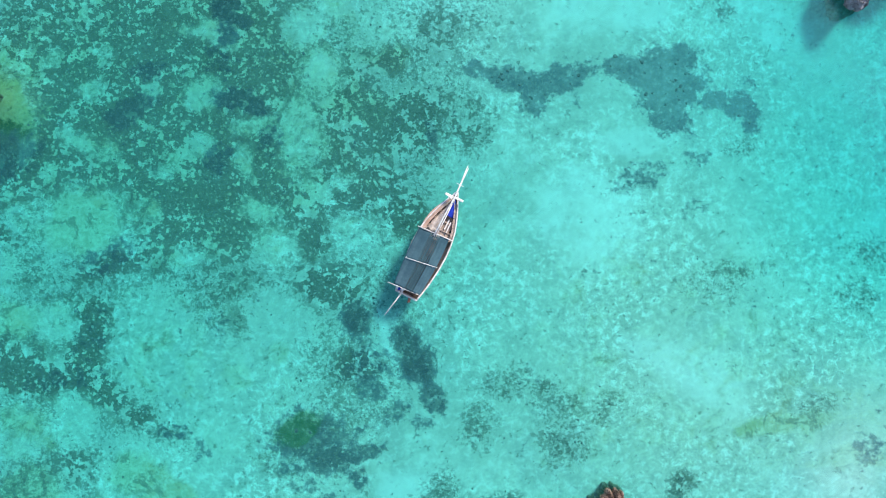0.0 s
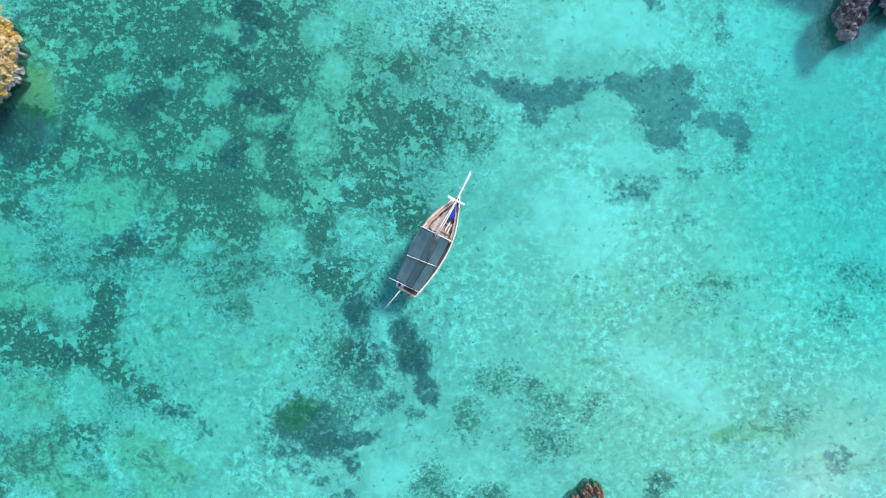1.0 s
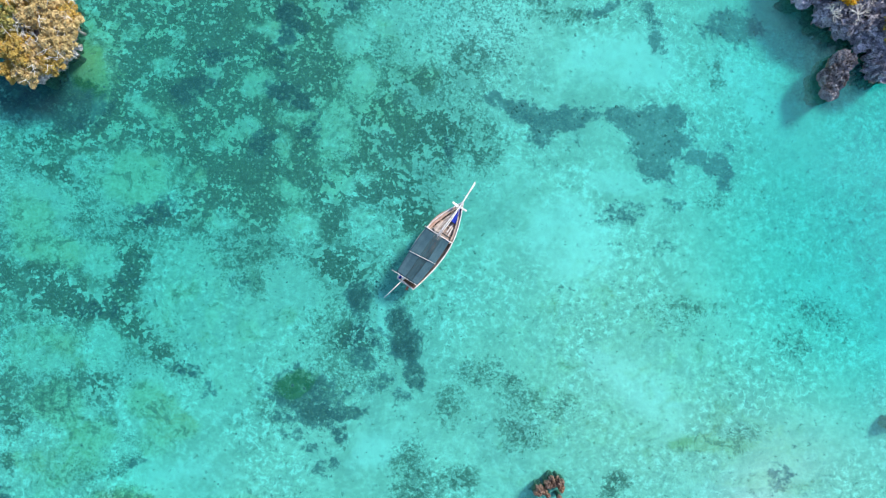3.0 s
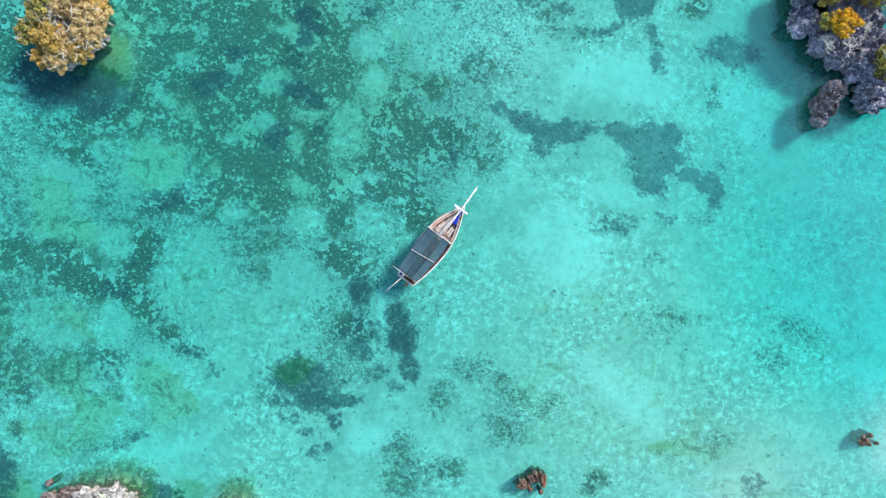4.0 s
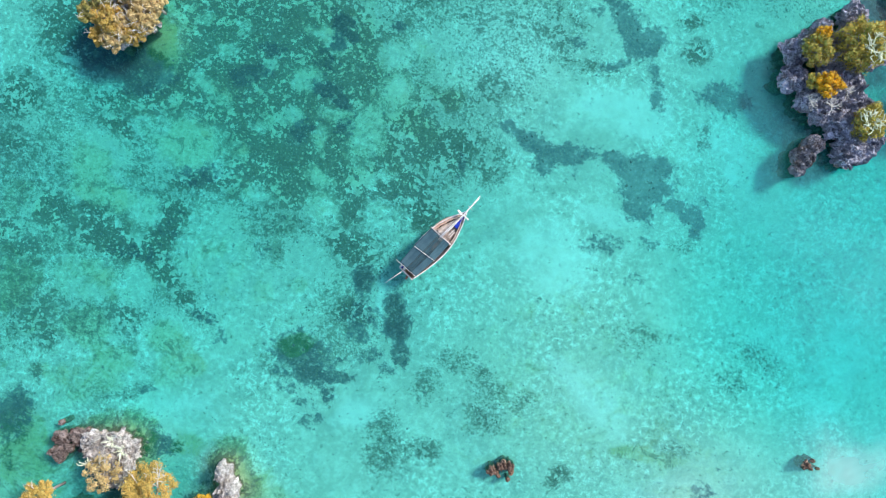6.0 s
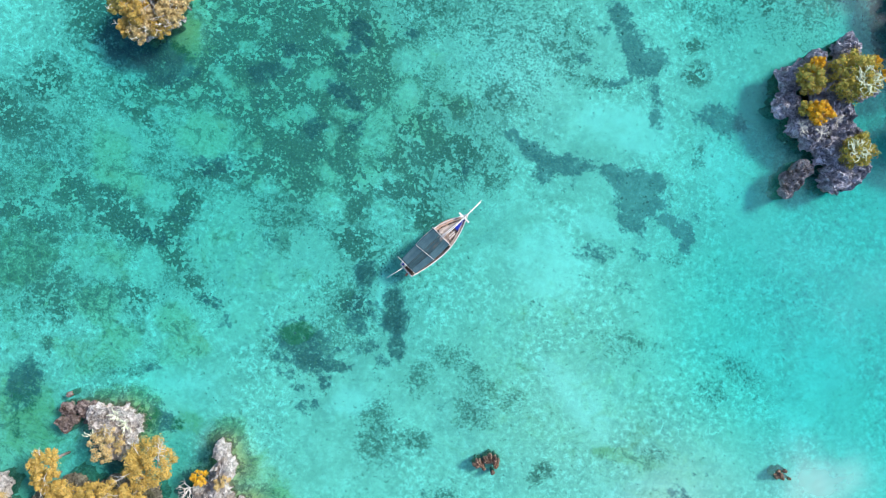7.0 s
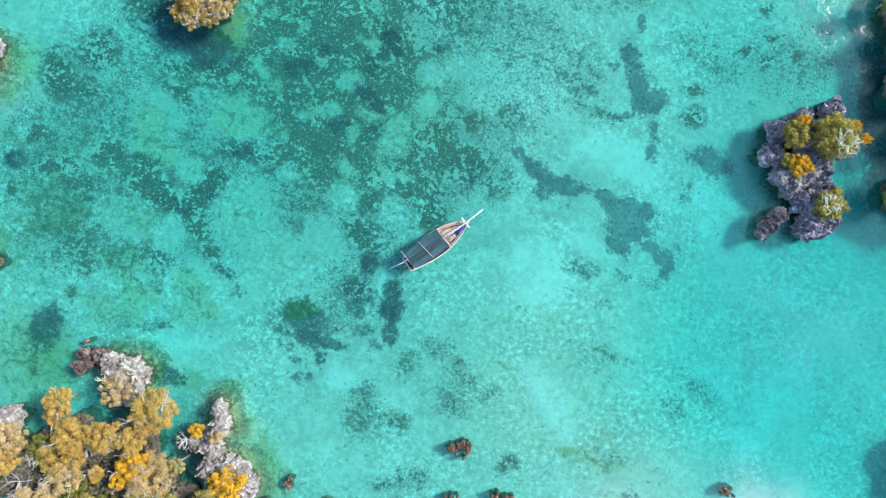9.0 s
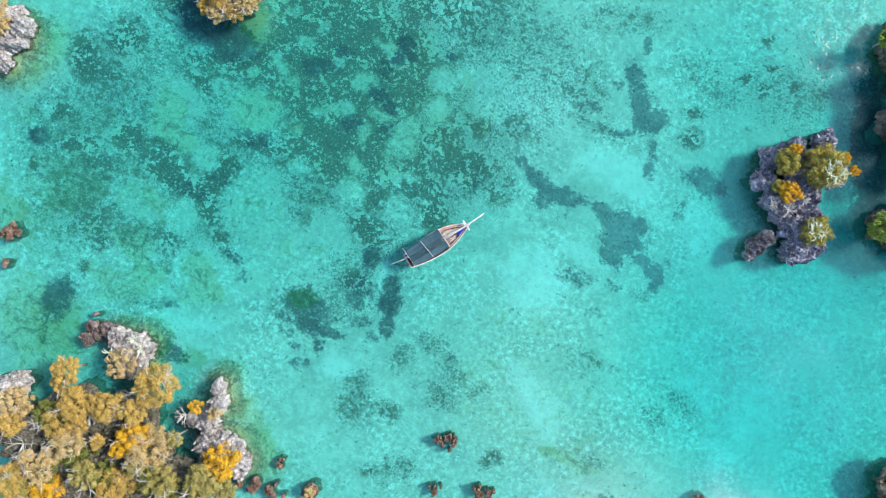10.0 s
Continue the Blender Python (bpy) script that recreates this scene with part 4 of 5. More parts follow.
# ---- south-western islets ----
# the big islet is coloured dark, as the gaps between its trees are
rock("rock_islet", SW_MAIN, M_ROCK_SHADED, "large coral-rag islet, coloured dark for shaded gaps, overgrown with golden scrub", "rock islet", 1, undercut=1.0, foot=0.1)
rock("rock_islet", SW_NORTH, M_ROCK, "pale grey rock with spiky plants and tan scrub", "rock islet", 2, undercut=1.03, foot=0.1, rough=0.4, crag=0.7)
rock("rock_islet", SW_EAST, M_ROCK, "jagged pale grey rock spire rising from the water", "rock islet", 3, undercut=1.03, foot=0.1, rough=0.5, crag=0.8)
rock("rock_islet", SW_SOUTH, M_ROCK, "pale grey rock topped by a yellow bush", "rock islet", 4, undercut=1.03, foot=0.1, rough=0.45, crag=0.7)
rock("rock", [(-29.7, -34.9, 1.05, 3.0), (-30.4, -36.0, 1.2, 2.6)], M_ROCK, "pointed pale grey rock beside golden scrub", "rock", 5, undercut=1.0, foot=0.1, rough=0.35, crag=0.6)
for k, (x, y, r, h) in enumerate([(-26.20, -26.20, 0.86, 0.7), (-26.10, -27.50, 0.80, 0.6), (-25.30, -25.40, 0.74, 0.5), (-24.60, -25.90, 0.63, 0.5)]):
    rng = np.random.default_rng(520 + k)
    humps = [(x, y, r * 0.7, h)] + [(x + rng.normal() * r * 0.6, y + rng.normal() * r * 0.6, r * rng.uniform(0.22, 0.42), h * rng.uniform(0.5, 1.2)) for _ in range(9)]
    rock("coral_rock", humps, M_ROCK_PLUM, "low brown-purple weathered rock just above the water", "rock", 10 + k, turns=60, rings=9, undercut=1.0, foot=0.08, group="brown rocks", rough=0.45, crag=0.8)

SW_TREES = [
    (-25.0, -29.8, 3.9, 1.58, "g"), (-25.0, -31.7, 3.1, 1.15, "g"), (-22.4, -32.1, 3.6, 2.02, "g"), (-22.6, -34.7, 2.9, 2.33, "g"),
    (-21.1, -36.0, 3.4, 1.81, "t"), (-19.9, -30.9, 3.9, 1.84, "g"), (-18.9, -34.5, 3.1, 0.89, "g"), (-16.0, -32.0, 3.6, 1.85, "y"),
    (-16.8, -34.0, 2.9, 1.15, "y"), (-16.9, -26.7, 3.4, 2.47, "g"), (-17.4, -29.9, 3.9, 1.58, "g"), (-14.3, -32.1, 3.1, 2.48, "t"),
    (-12.5, -30.0, 3.6, 0.92, "o"), (-15.1, -37.4, 2.9, 2.04, "g"), (-11.5, -34.4, 3.4, 2.03, "o"), (-18.0, -37.5, 3.9, 1.66, "o"),
]
SW_MORE = [
    (-22.0, -39.8, 3.7, 1.58, "t"), (-28.1, -35.9, 2.9, 2.04, "t"), (-27.1, -37.5, 3.4, 1.37, "g"), (-20.7, -41.8, 2.7, 2.05, "y"),
    (-23.7, -42.6, 3.2, 1.86, "o"), (-8.0, -32.3, 3.7, 2.02, "o"), (-5.5, -32.2, 2.9, 1.38, "o"), (-14.4, -34.4, 3.4, 1.32, "o"),
    (-22.2, -38.5, 2.7, 1.34, "t"), (-24.1, -39.5, 3.2, 0.88, "t"),
    (-24.0, -42.4, 3.2, 2.2, "g"), (-17.6, -43.4, 3.2, 2.3, "o"), (-12.5, -40.5, 3.2, 2.2, "o"),
]
M_LEAF_MIXED = leaf_material("green_and_gold_leaves", (0.22, 0.28, 0.06), (0.46, 0.44, 0.12), (0.66, 0.44, 0.08))
KIND = {"g": (M_LEAF_GOLD, "golden-brown leafy scrub tree in rounded bunches"), "t": (M_LEAF_TAN, "pale tan dry-leaved scrub tree on rock"),
        "y": (M_LEAF_YELLOW, "bright yellow leafy tree among golden scrub"), "o": (M_LEAF_OLIVE, "olive-gold open-crowned scrub tree on rock")}
for k, (x, y, z, r, kind) in enumerate(SW_TREES + SW_MORE):
    lobes = SW_MAIN + SW_NORTH
    g = max(0.3, top_height(lobes, x, y) - 0.25)
    tree(x, y, g, z, r * 0.95, *KIND[kind], seed=100 + k, puffs=int(16 + 5 * r), leaves=int(130 + 68 * r), size=0.105, twigs=4 if kind in "to" else 2, group="golden scrub trees")
# understorey on the islet
for k, (x, y, r) in enumerate([(-20.0, -36.8, 1.8), (-22.4, -36.2, 1.6), (-16.6, -37.4, 1.8), (-12.6, -35.0, 1.6), (-24.8, -35.2, 1.6), (-22.2, -40.2, 1.7), (-10.0, -36.0, 1.5), (-14.8, -33.8, 1.4)]):
    tree(x, y, max(0.3, top_height(SW_MAIN, x, y) - 0.2), 2.7, r, M_LEAF_GREEN, "low dark green shrub under golden trees", 150 + k, puffs=20, leaves=80, name="shrub", category="shrub", group="green undergrowth")
tree(-7.50, -29.90, 1.8, 2.6, 2.05, M_LEAF_YELLOW, "orange-yellow rounded bush on pale rock", 170, puffs=26, leaves=110, name="bush", category="bush", size=0.14)
tree(-12.70, -26.70, 1.5, 2.2, 0.85, M_LEAF_YELLOW, "small yellow-green bush on jagged rock", 171, puffs=14, leaves=80, name="bush", category="bush", size=0.12)
tree(-21.20, -26.90, 1.6, 2.4, 1.69, M_LEAF_TAN, "dry tan scrub on a pale rock", 172, puffs=22, leaves=100, name="bush", category="bush", size=0.12, twigs=3)
tree(-10.60, -26.30, 1.9, 2.5, 0.85, M_LEAF_TAN, "dry tan tuft on jagged rock", 173, puffs=12, leaves=70, name="bush", category="bush", size=0.1, twigs=2)
for k, (x, y, z, r) in enumerate([(-21.60, -24.40, 1.8, 0.95), (-20.50, -24.90, 1.8, 0.8), (-23.00, -27.00, 1.5, 0.85), (-29.6, -35.6, 3.0, 0.8), (-16.6, -41.6, 3.2, 0.7)]):
    spiky_plant(x, y, z, r, 16, 180 + k, "pale cream star-shaped spiky plant on rock")
for k, (x, y, z, r) in enumerate([(-13.30, -28.30, 1.3, 1.1), (-25.30, -39.00, 2.6, 1.7), (-16.40, -25.40, 3.7, 1.2), (-24.90, -36.10, 2.6, 1.3), (-21.00, -32.90, 2.9, 0.9), (-17.00, -28.20, 3.2, 0.9), (-19.70, -35.20, 2.6, 0.8)]):
    dead_shrub(x, y, z, r, 190 + k, "bleached leafless shrub with tangled twigs")

# ---- north-eastern islet ----
NE_ISLET = [(23.60, 25.70, 1.02, 1.4), (24.20, 23.50, 1.14, 1.4), (24.30, 26.60, 0.97, 1.4), (25.10, 28.40, 0.76, 1.7), (27.30, 30.00, 1.02, 1.6), (26.70, 26.50, 1.79, 1.8), (28.90, 27.60, 1.95, 1.9), (26.30, 22.50, 1.36, 1.6), (27.20, 24.00, 1.47, 1.8), (29.10, 24.40, 1.14, 1.7), (27.50, 21.50, 1.21, 1.6), (29.20, 20.70, 1.36, 1.6), (31.00, 21.60, 1.49, 1.7), (31.30, 19.80, 1.49, 1.4), (30.50, 18.50, 0.91, 1.2), (32.40, 20.50, 0.84, 1.3), (29.8, 23.2, 0.98, 1.4), (30.7, 23.3, 0.63, 1.4)]
rock("rock_islet", NE_ISLET, M_ROCK_BLUE, "blue-grey pitted coral-rag islet undercut by the sea", "rock islet", 21, undercut=0.8, rough=0.34, crag=0.6)
tagged(crag_mesh("boulder", [(27.6, 18.6, 0.89, 1.3), (27.2, 17.4, 0.98, 1.2), (27.1, 16.2, 0.61, 0.8)], M_ROCK_RUST, 22, turns=110, undercut=0.95, rough=0.16, crag=0.6), "brown and grey boulder standing beside the islet", "boulder")
tree(26.50, 23.30, 1.8, 2.5, 1.25, M_LEAF_YELLOW, "orange-yellow bush on the blue-grey islet", 201, puffs=24, leaves=110, name="bush", category="bush", size=0.13)
tree(24.80, 25.90, 1.7, 2.4, 1.46, M_LEAF_MIXED, "olive green bush on the blue-grey islet", 202, puffs=24, leaves=110, name="bush", category="bush", size=0.13)
tree(27.90, 27.30, 2.0, 2.9, 2.32, M_LEAF_MIXED, "broad olive and yellow bush on the islet", 203, puffs=40, leaves=120, name="bush", category="bush", size=0.14)
tree(31.00, 28.70, 1.2, 2.2, 0.63, M_LEAF_YELLOW, "small orange bush at the islet edge", 204, puffs=12, leaves=80, name="bush", category="bush", size=0.12)
tree(30.90, 21.50, 1.7, 2.3, 1.70, M_LEAF_MIXED, "olive bush with pale spikes on the islet", 205, puffs=24, leaves=100, name="bush", category="bush", size=0.13)
tree(25.30, 23.30, 1.7, 2.3, 0.75, M_LEAF_MIXED, "small green bush beside an orange one", 208, puffs=16, leaves=90, name="bush", category="bush", size=0.12)
tree(29.10, 29.10, 1.6, 2.8, 0.8, M_LEAF_YELLOW, "orange tuft on the broad olive bush", 209, puffs=14, leaves=90, name="bush", category="bush", size=0.12)
tree(24.60, 27.20, 1.7, 2.6, 0.8, M_LEAF_YELLOW, "orange crown of an olive bush on the islet", 214, puffs=14, leaves=90, name="bush", category="bush", size=0.12)
M_STALK_GREEN = plain("pale_grey_green_stalks", (0.46, 0.52, 0.32), (0.82, 0.84, 0.66), 3.0, 0.6)
spiky_plant(28.50, 26.70, 3.6, 1.5, 80, 206, "large yellow-green candelabra plant on the islet", M_LEAF_MIXED, M_STALK_GREEN)
spiky_plant(30.40, 21.20, 2.8, 1.25, 60, 207, "yellow-green candelabra plant on the islet", M_LEAF_MIXED, M_STALK_GREEN)
for k, (x, y, z) in enumerate([(25.70, 21.80, 1.9), (27.60, 21.90, 1.9), (28.20, 23.60, 1.9)]):
    dead_shrub(x, y, z, 0.8, 210 + k, "bleached leafless shrub with tangled twigs")

# ---- north-western islet ----
rock("rock_islet", NW_ISLET, M_ROCK, "grey mushroom-shaped rock under tan scrub", "rock islet", 31, undercut=0.7)
for k, (x, y, z, r, kind) in enumerate([(-29.9, 10.6, 2.8, 1.4, "t"), (-29.8, 12.8, 2.6, 1.0, "g"), (-30.6, 13.6, 2.8, 1.2, "t"), (-29.4, 11.9, 2.7, 1.1, "t"), (-30.4, 9.2, 2.5, 1.1, "t"), (-34.4, 9.6, 2.6, 1.1, "o"), (-32.0, 8.0, 2.4, 1.0, "t"), (-32.6, 9.4, 2.9, 1.5, "t"), (-33.4, 11.4, 3.0, 1.4, "o"), (-31.4, 12.6, 3.1, 1.7, "g"), (-33.2, 7.9, 2.2, 0.9, "t"), (-30.4, 12.4, 2.8, 1.1, "t"), (-31.5, 9.2, 2.7, 1.2, "t"), (-33.2, 13.4, 2.9, 1.4, "o")]):
    tree(x, y, max(0.6, top_height(NW_ISLET, x, y) - 0.3), z, r, (M_LEAF_TAN, M_LEAF_GOLD, KIND[kind][0])[k % 3], "dense tan and gold scrub bush on grey rock", 220 + k, puffs=int(14 + 10 * r), leaves=120, name="bush", category="bush", size=0.13, twigs=3, group="scrub on the rock")
dead_shrub(-32.5, 11.2, 3.0, 1.0, 230, "bleached leafless shrub with tangled twigs")

# ---- western rocks at the edge of the reef ----
rock("rock_islet", W_ISLET, M_ROCK, "pale grey rock with tan scrub on top", "rock islet", 41, undercut=1.0, foot=0.1)
for k, (x, y, r) in enumerate([(-49.9, -4.5, 1.5), (-51.6, -5.4, 1.8), (-50.6, -3.2, 1.2)]):
    tree(x, y, 1.9, 3.0, r, M_LEAF_TAN, "dry tan scrub bush on grey rock", 240 + k, puffs=24, leaves=110, name="bush", category="bush", size=0.13, twigs=2, group="scrub on the rock")

M_LEAF_LIME = leaf_material("fresh_green_leaves", (0.17, 0.30, 0.05), (0.34, 0.46, 0.08), (0.45, 0.48, 0.10))
# ---- eastern shore, mostly out of view ----
E_SHORE = [(28.6, 42.0, 1.6, 1.4), (37.4, 26.0, 1.8, 1.6), (31.2, 42.8, 4.0, 2.0), (36.3, 36.0, 4.5, 2.1), (40.4, 28.0, 4.0, 2.0), (39.6, 42.0, 6.0, 3.0)]
# this shore takes the rag that has shade in its colour
rock("rock_islet", E_SHORE, M_ROCK_SHADED, "tall dark undercut rock island with green trees", "rock islet", 51, undercut=0.82)
for k, (x, y, r) in enumerate([(26.6, 41.4, 1.1), (30.0, 39.9, 1.4), (33.4, 35.2, 1.9), (36.2, 31.6, 1.7), (36.3, 25.3, 1.6), (32.0, 38.0, 1.6), (31.4, 43.6, 2.4), (37.6, 38.0, 2.6), (40.4, 29.4, 2.2)]):
    tree(x, y, top_height(E_SHORE, x, y) - 0.4, top_height(E_SHORE, x, y) + 1.8, r, M_LEAF_LIME, "dense fresh green tree on the rock island", 250 + k, puffs=30, leaves=110, group="green island trees")
# added rock: its dark colour and shadow make the south-eastern corner dark
SE_SHADE_ROCK = [(53.8, 4.2, 3.2, 2.0), (56.8, 1.2, 4.0, 2.4)]
rock("rock_islet", SE_SHADE_ROCK, M_ROCK_SHADED, "undercut rock added to darken the south-eastern corner", "rock islet", 52, undercut=0.85)

# ---- single low rocks in the water ----
LOW_ROCKS = [(10.2, -16.9, 0.5, 0.45), (11.5, -16.3, 0.6, 0.5), (10.8, -16.5, 0.5, 0.4), (12.6, -21.7, 0.5, 0.3), (16.6, -19.5, 0.6, 0.35), (17.6, -19.0, 0.55, 0.35),
             (-2.6, -28.1, 0.5, 0.25), (-3.6, -31.5, 0.9, 0.5), (-2.0, -30.8, 0.8, 0.4), (-39.1, -22.3, 0.95, 0.5), (-37.8, -25.4, 0.45, 0.25), (36.3, -8.0, 0.5, 0.25)]
for k, (x, y, r, h) in enumerate(LOW_ROCKS):
    rng = np.random.default_rng(500 + k)
    humps = [(x, y, r * 0.5, max(h, 0.12))] + [(x + rng.normal() * r * 0.6, y + rng.normal() * r * 0.6, r * rng.uniform(0.2, 0.4), max(0.1, h * rng.uniform(0.5, 1.2))) for _ in range(9)]
    rock("coral_rock", humps, M_ROCK_BROWN, "low reddish-brown coral rock breaking the water", "rock", 60 + k, turns=50, rings=9, undercut=1.0, foot=0.08, group="brown rocks", rough=0.5, crag=0.8).location.z = -0.85 if h < 0.16 else 0.0
tree(1.7, -28.5, 0.3, 0.9, 0.6, M_LEAF_TAN, "low tan bush on a half-drowned rock", 270, puffs=16, leaves=90, name="bush", category="bush", size=0.12)
rock("coral_rock", [(1.7, -28.6, 0.8, 0.5)], M_ROCK_BROWN, "low reddish-brown coral rock breaking the water", "rock", 90, turns=50, rings=9, undercut=1.0, foot=0.35, group="brown rocks", rough=0.4)

# ---- the boat ----
boat = new("sailing_boat")
boat.matrix_world = pose(-2.36, -2.95, 0.0, 0, 0, 63.6)
tagged(boat, "weathered wooden lateen boat with a blue-grey awning, anchored", "boat")
STATIONS = [(-0.05, 0.76, 0.80), (0.4, 0.86, 0.74), (1.2, 1.02, 0.66), (2.1, 1.15, 0.62), (3.2, 1.22, 0.62), (4.2, 1.17, 0.66), (5.0, 1.02, 0.74), (5.7, 0.80, 0.84), (6.3, 0.56, 0.95), (6.9, 0.28, 1.06), (7.4, 0.03, 1.18)]


def beam(u):
    """Half beam and sheer height of the hull at u metres from the stern."""
    for (a, b, s), (a2, b2, s2) in zip(STATIONS, STATIONS[1:]):
        if u <= a2:
            f = max(0.0, (u - a) / (a2 - a))
            return b + (b2 - b) * f, s + (s2 - s) * f
    return STATIONS[-1][1:]


bm = bmesh.new()
rows = []
for u in np.linspace(-0.05, 7.4, 31):
    b, s = beam(u)
    keel = -0.5 + 0.9 * max(0.0, (u - 5.6) / 1.8) ** 2
    ring = []
    for k in range(-8, 9):
        f = abs(k) / 8
        ring.append(bm.verts.new((u, math.copysign(b * (f ** 0.55) if k else 0.0, k), keel + (s - keel) * f ** 1.9)))
    rows.append(ring)
for a, b in zip(rows, rows[1:]):
    for k in range(16):
        bm.faces.new((a[k], a[k + 1], b[k + 1], b[k]))
bm.faces.new(rows[0])
hull = part("hull", bm, M_HULL, boat, "weathered brown plank hull", True)
sol = hull.modifiers.new("thickness", "SOLIDIFY")
sol.thickness, sol.offset = 0.06, 0.0
for side in (1, -1):
    bm = bmesh.new()
    us = np.linspace(-0.05, 7.4, 26)
    tube(bm, [(u, side * (beam(u)[0] - 0.01), beam(u)[1] + 0.02) for u in us], [0.055] * 26, 6)
    part("gunwale", bm, M_RAIL, hull, "sun-bleached gunwale rail", True)
    bm = bmesh.new()
    us = np.linspace(4.3, 6.7, 9)
    for u, u2 in zip(us, us[1:]):
        b, s = beam((u + u2) / 2)
        box(bm, ((u + u2) / 2, side * (b - 0.17), s - 0.05), (u2 - u + 0.02, 0.16, 0.04), math.degrees(math.atan2(side * (beam(u2)[0] - beam(u)[0]), u2 - u)))
    part("side_deck", bm, M_RAIL if side > 0 else M_DECK, hull)
for k in range(9):
    v = -0.8 + 0.2 * k
    u1 = 4.0
    u2 = max(u for u in np.linspace(4.2, 7.0, 57) if beam(u)[0] * 0.82 > abs(v) + 0.08)
    bm = bmesh.new()
    box(bm, ((u1 + u2) / 2, v, 0.40 + 0.012 * math.sin(k * 2.3)), (u2 - u1, 0.185, 0.035), 0, 0.008)
    part("deck_plank", bm, M_DECK, boat)
# bilge floor, coloured as dark as the awning would shade it
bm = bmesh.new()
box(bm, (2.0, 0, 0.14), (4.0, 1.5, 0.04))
part("bilge_floor", bm, M_BILGE_SHADE, boat, "boards under the awning, coloured dark for its shade")
for u in (4.75, 5.35, 5.9):
    b, s = beam(u)
    bm = bmesh.new()
    box(bm, (u, 0, s - 0.22), (0.11, 2 * b - 0.12, 0.05), 0, 0.01)
    part("thwart", bm, M_DECK, boat)
for u in np.arange(4.5, 6.9, 0.3):
    b, s = beam(u)
    for side in (1, -1):
        bm = bmesh.new()
        tube(bm, [(u, side * (b - 0.05), s - 0.03), (u, side * b * 0.93, 0.45), (u, side * b * 0.72, 0.2)], [0.03] * 3, 5)
        part("rib", bm, M_DECK, hull)


def awning(name, v0, v1, u0, u1, lift, seed):
    """One length of tarpaulin, sagging between its bars, with long creases."""
    rng = np.random.default_rng(seed)
    bm = bmesh.new()
    nu, nv = 28, 10
    ph = rng.uniform(0, 6, 3)
    g = []
    for i in range(nu + 1):
        row = []
        for j in range(nv + 1):
            fu, fv = i / nu, j / nv
            u = u0 + (u1 - u0) * fu
            wide = 1.0 + 0.10 * math.sin(math.pi * min(1, fu * 0.9 + 0.05)) - 0.10 * (1 - fu)
            v = (v0 + (v1 - v0) * fv) * wide + 0.02 * math.sin(5 * fu + ph[0])
            z = 1.72 - 0.10 * (v - 0.1) ** 2 - 0.05 * math.sin(math.pi * ((fu * 2) % 1)) + lift + 0.018 * math.sin(fv * 9 + ph[1] + fu) + 0.012 * math.sin(fv * 17 + ph[2])
            row.append(bm.verts.new((u, v, z)))
        g.append(row)
    for i in range(nu):
        for j in range(nv):
            bm.faces.new((g[i][j], g[i][j + 1], g[i + 1][j + 1], g[i + 1][j]))
    ob = part(name, bm, M_CANVAS, boat, "faded blue-grey tarpaulin awning", True)
    so = ob.modifiers.new("thickness", "SOLIDIFY")
    so.thickness = 0.008
    return ob


awning("awning", 0.28, 1.12, 0.33, 4.28, 0.0, 1)
awning("awning", -0.88, -0.28, 0.36, 4.38, 0.0, 2)
for k, v in enumerate((-0.27, -0.16, -0.05, 0.06, 0.17)):
    awning("awning_fold", v, v + 0.095, 0.34, 4.32, 0.02 + 0.025 * (k % 2), 3 + k)


def pole(name, pts, r, material, label="", sides=7, taper=0.75):
    bm = bmesh.new()
    n = len(pts)
    tube(bm, pts, [r * (1 - (1 - taper) * i / (n - 1)) for i in range(n)], sides)
    return part(name, bm, material, boat, label, True)


pole("awning_bar", [(4.30, 1.27, 1.70), (4.36, 0.1, 1.79), (4.42, -1.14, 1.68)], 0.038, M_WHITE, "whitewashed pole")
pole("awning_bar", [(2.14, 1.12, 1.72), (2.30, 0.05, 1.83), (2.46, -1.02, 1.70)], 0.026, M_WHITE, "whitewashed pole")
pole("awning_bar", [(0.24, 1.42, 1.66), (0.32, 0.1, 1.72), (0.38, -0.80, 1.64)], 0.028, M_WHITE, "whitewashed pole")
for u, v in ((4.3, 1.1), (4.4, -1.05), (2.2, 1.06), (2.42, -0.98), (0.3, 0.78), (0.36, -0.74)):
    pole("awning_post", [(u, v, 0.45), (u, v, 1.68)], 0.03, M_RAIL)
pole("bowsprit", [(4.2, 0.10, 1.82), (5.6, 0.06, 1.74), (7.0, 0.0, 1.62), (8.1, 0.06, 1.66), (9.15, 0.13, 1.72)], 0.062, M_WHITE, "whitewashed spar", taper=0.5)
pole("bowsprit", [(6.6, -0.06, 1.58), (7.6, 0.0, 1.6), (9.05, 0.03, 1.66)], 0.042, M_WHITE, "whitewashed spar", taper=0.6)
pole("yard", [(4.3, -0.02, 1.84), (5.5, -0.06, 1.6), (6.6, -0.05, 1.5)], 0.04, M_RAIL)
bm = bmesh.new()
box(bm, (6.97, 0.02, 1.52), (0.16, 1.26, 0.10), 2, 0.02)
cross_beam = part("cross_beam", bm, M_WHITE, boat, "whitewashed cross beam")
bm = bmesh.new()
box(bm, (6.90, 0.34, 1.60), (0.15, 0.46, 0.06), -14, 0.015)
part("cleat", bm, M_RAIL, cross_beam)
pole("tie_bar", [(7.84, 0.27, 1.62), (7.84, -0.2, 1.62)], 0.024, M_WHITE)
pole("stem_post", [(7.1, 0, 0.4), (7.36, 0, 1.1), (7.46, 0, 1.5)], 0.07, M_HULL)
pole("steering_pole", [(0.35, 0.28, 1.2), (-0.7, 0.46, 1.12), (-1.84, 0.69, 1.05)], 0.05, M_WHITE, "long whitewashed pole", taper=0.5)
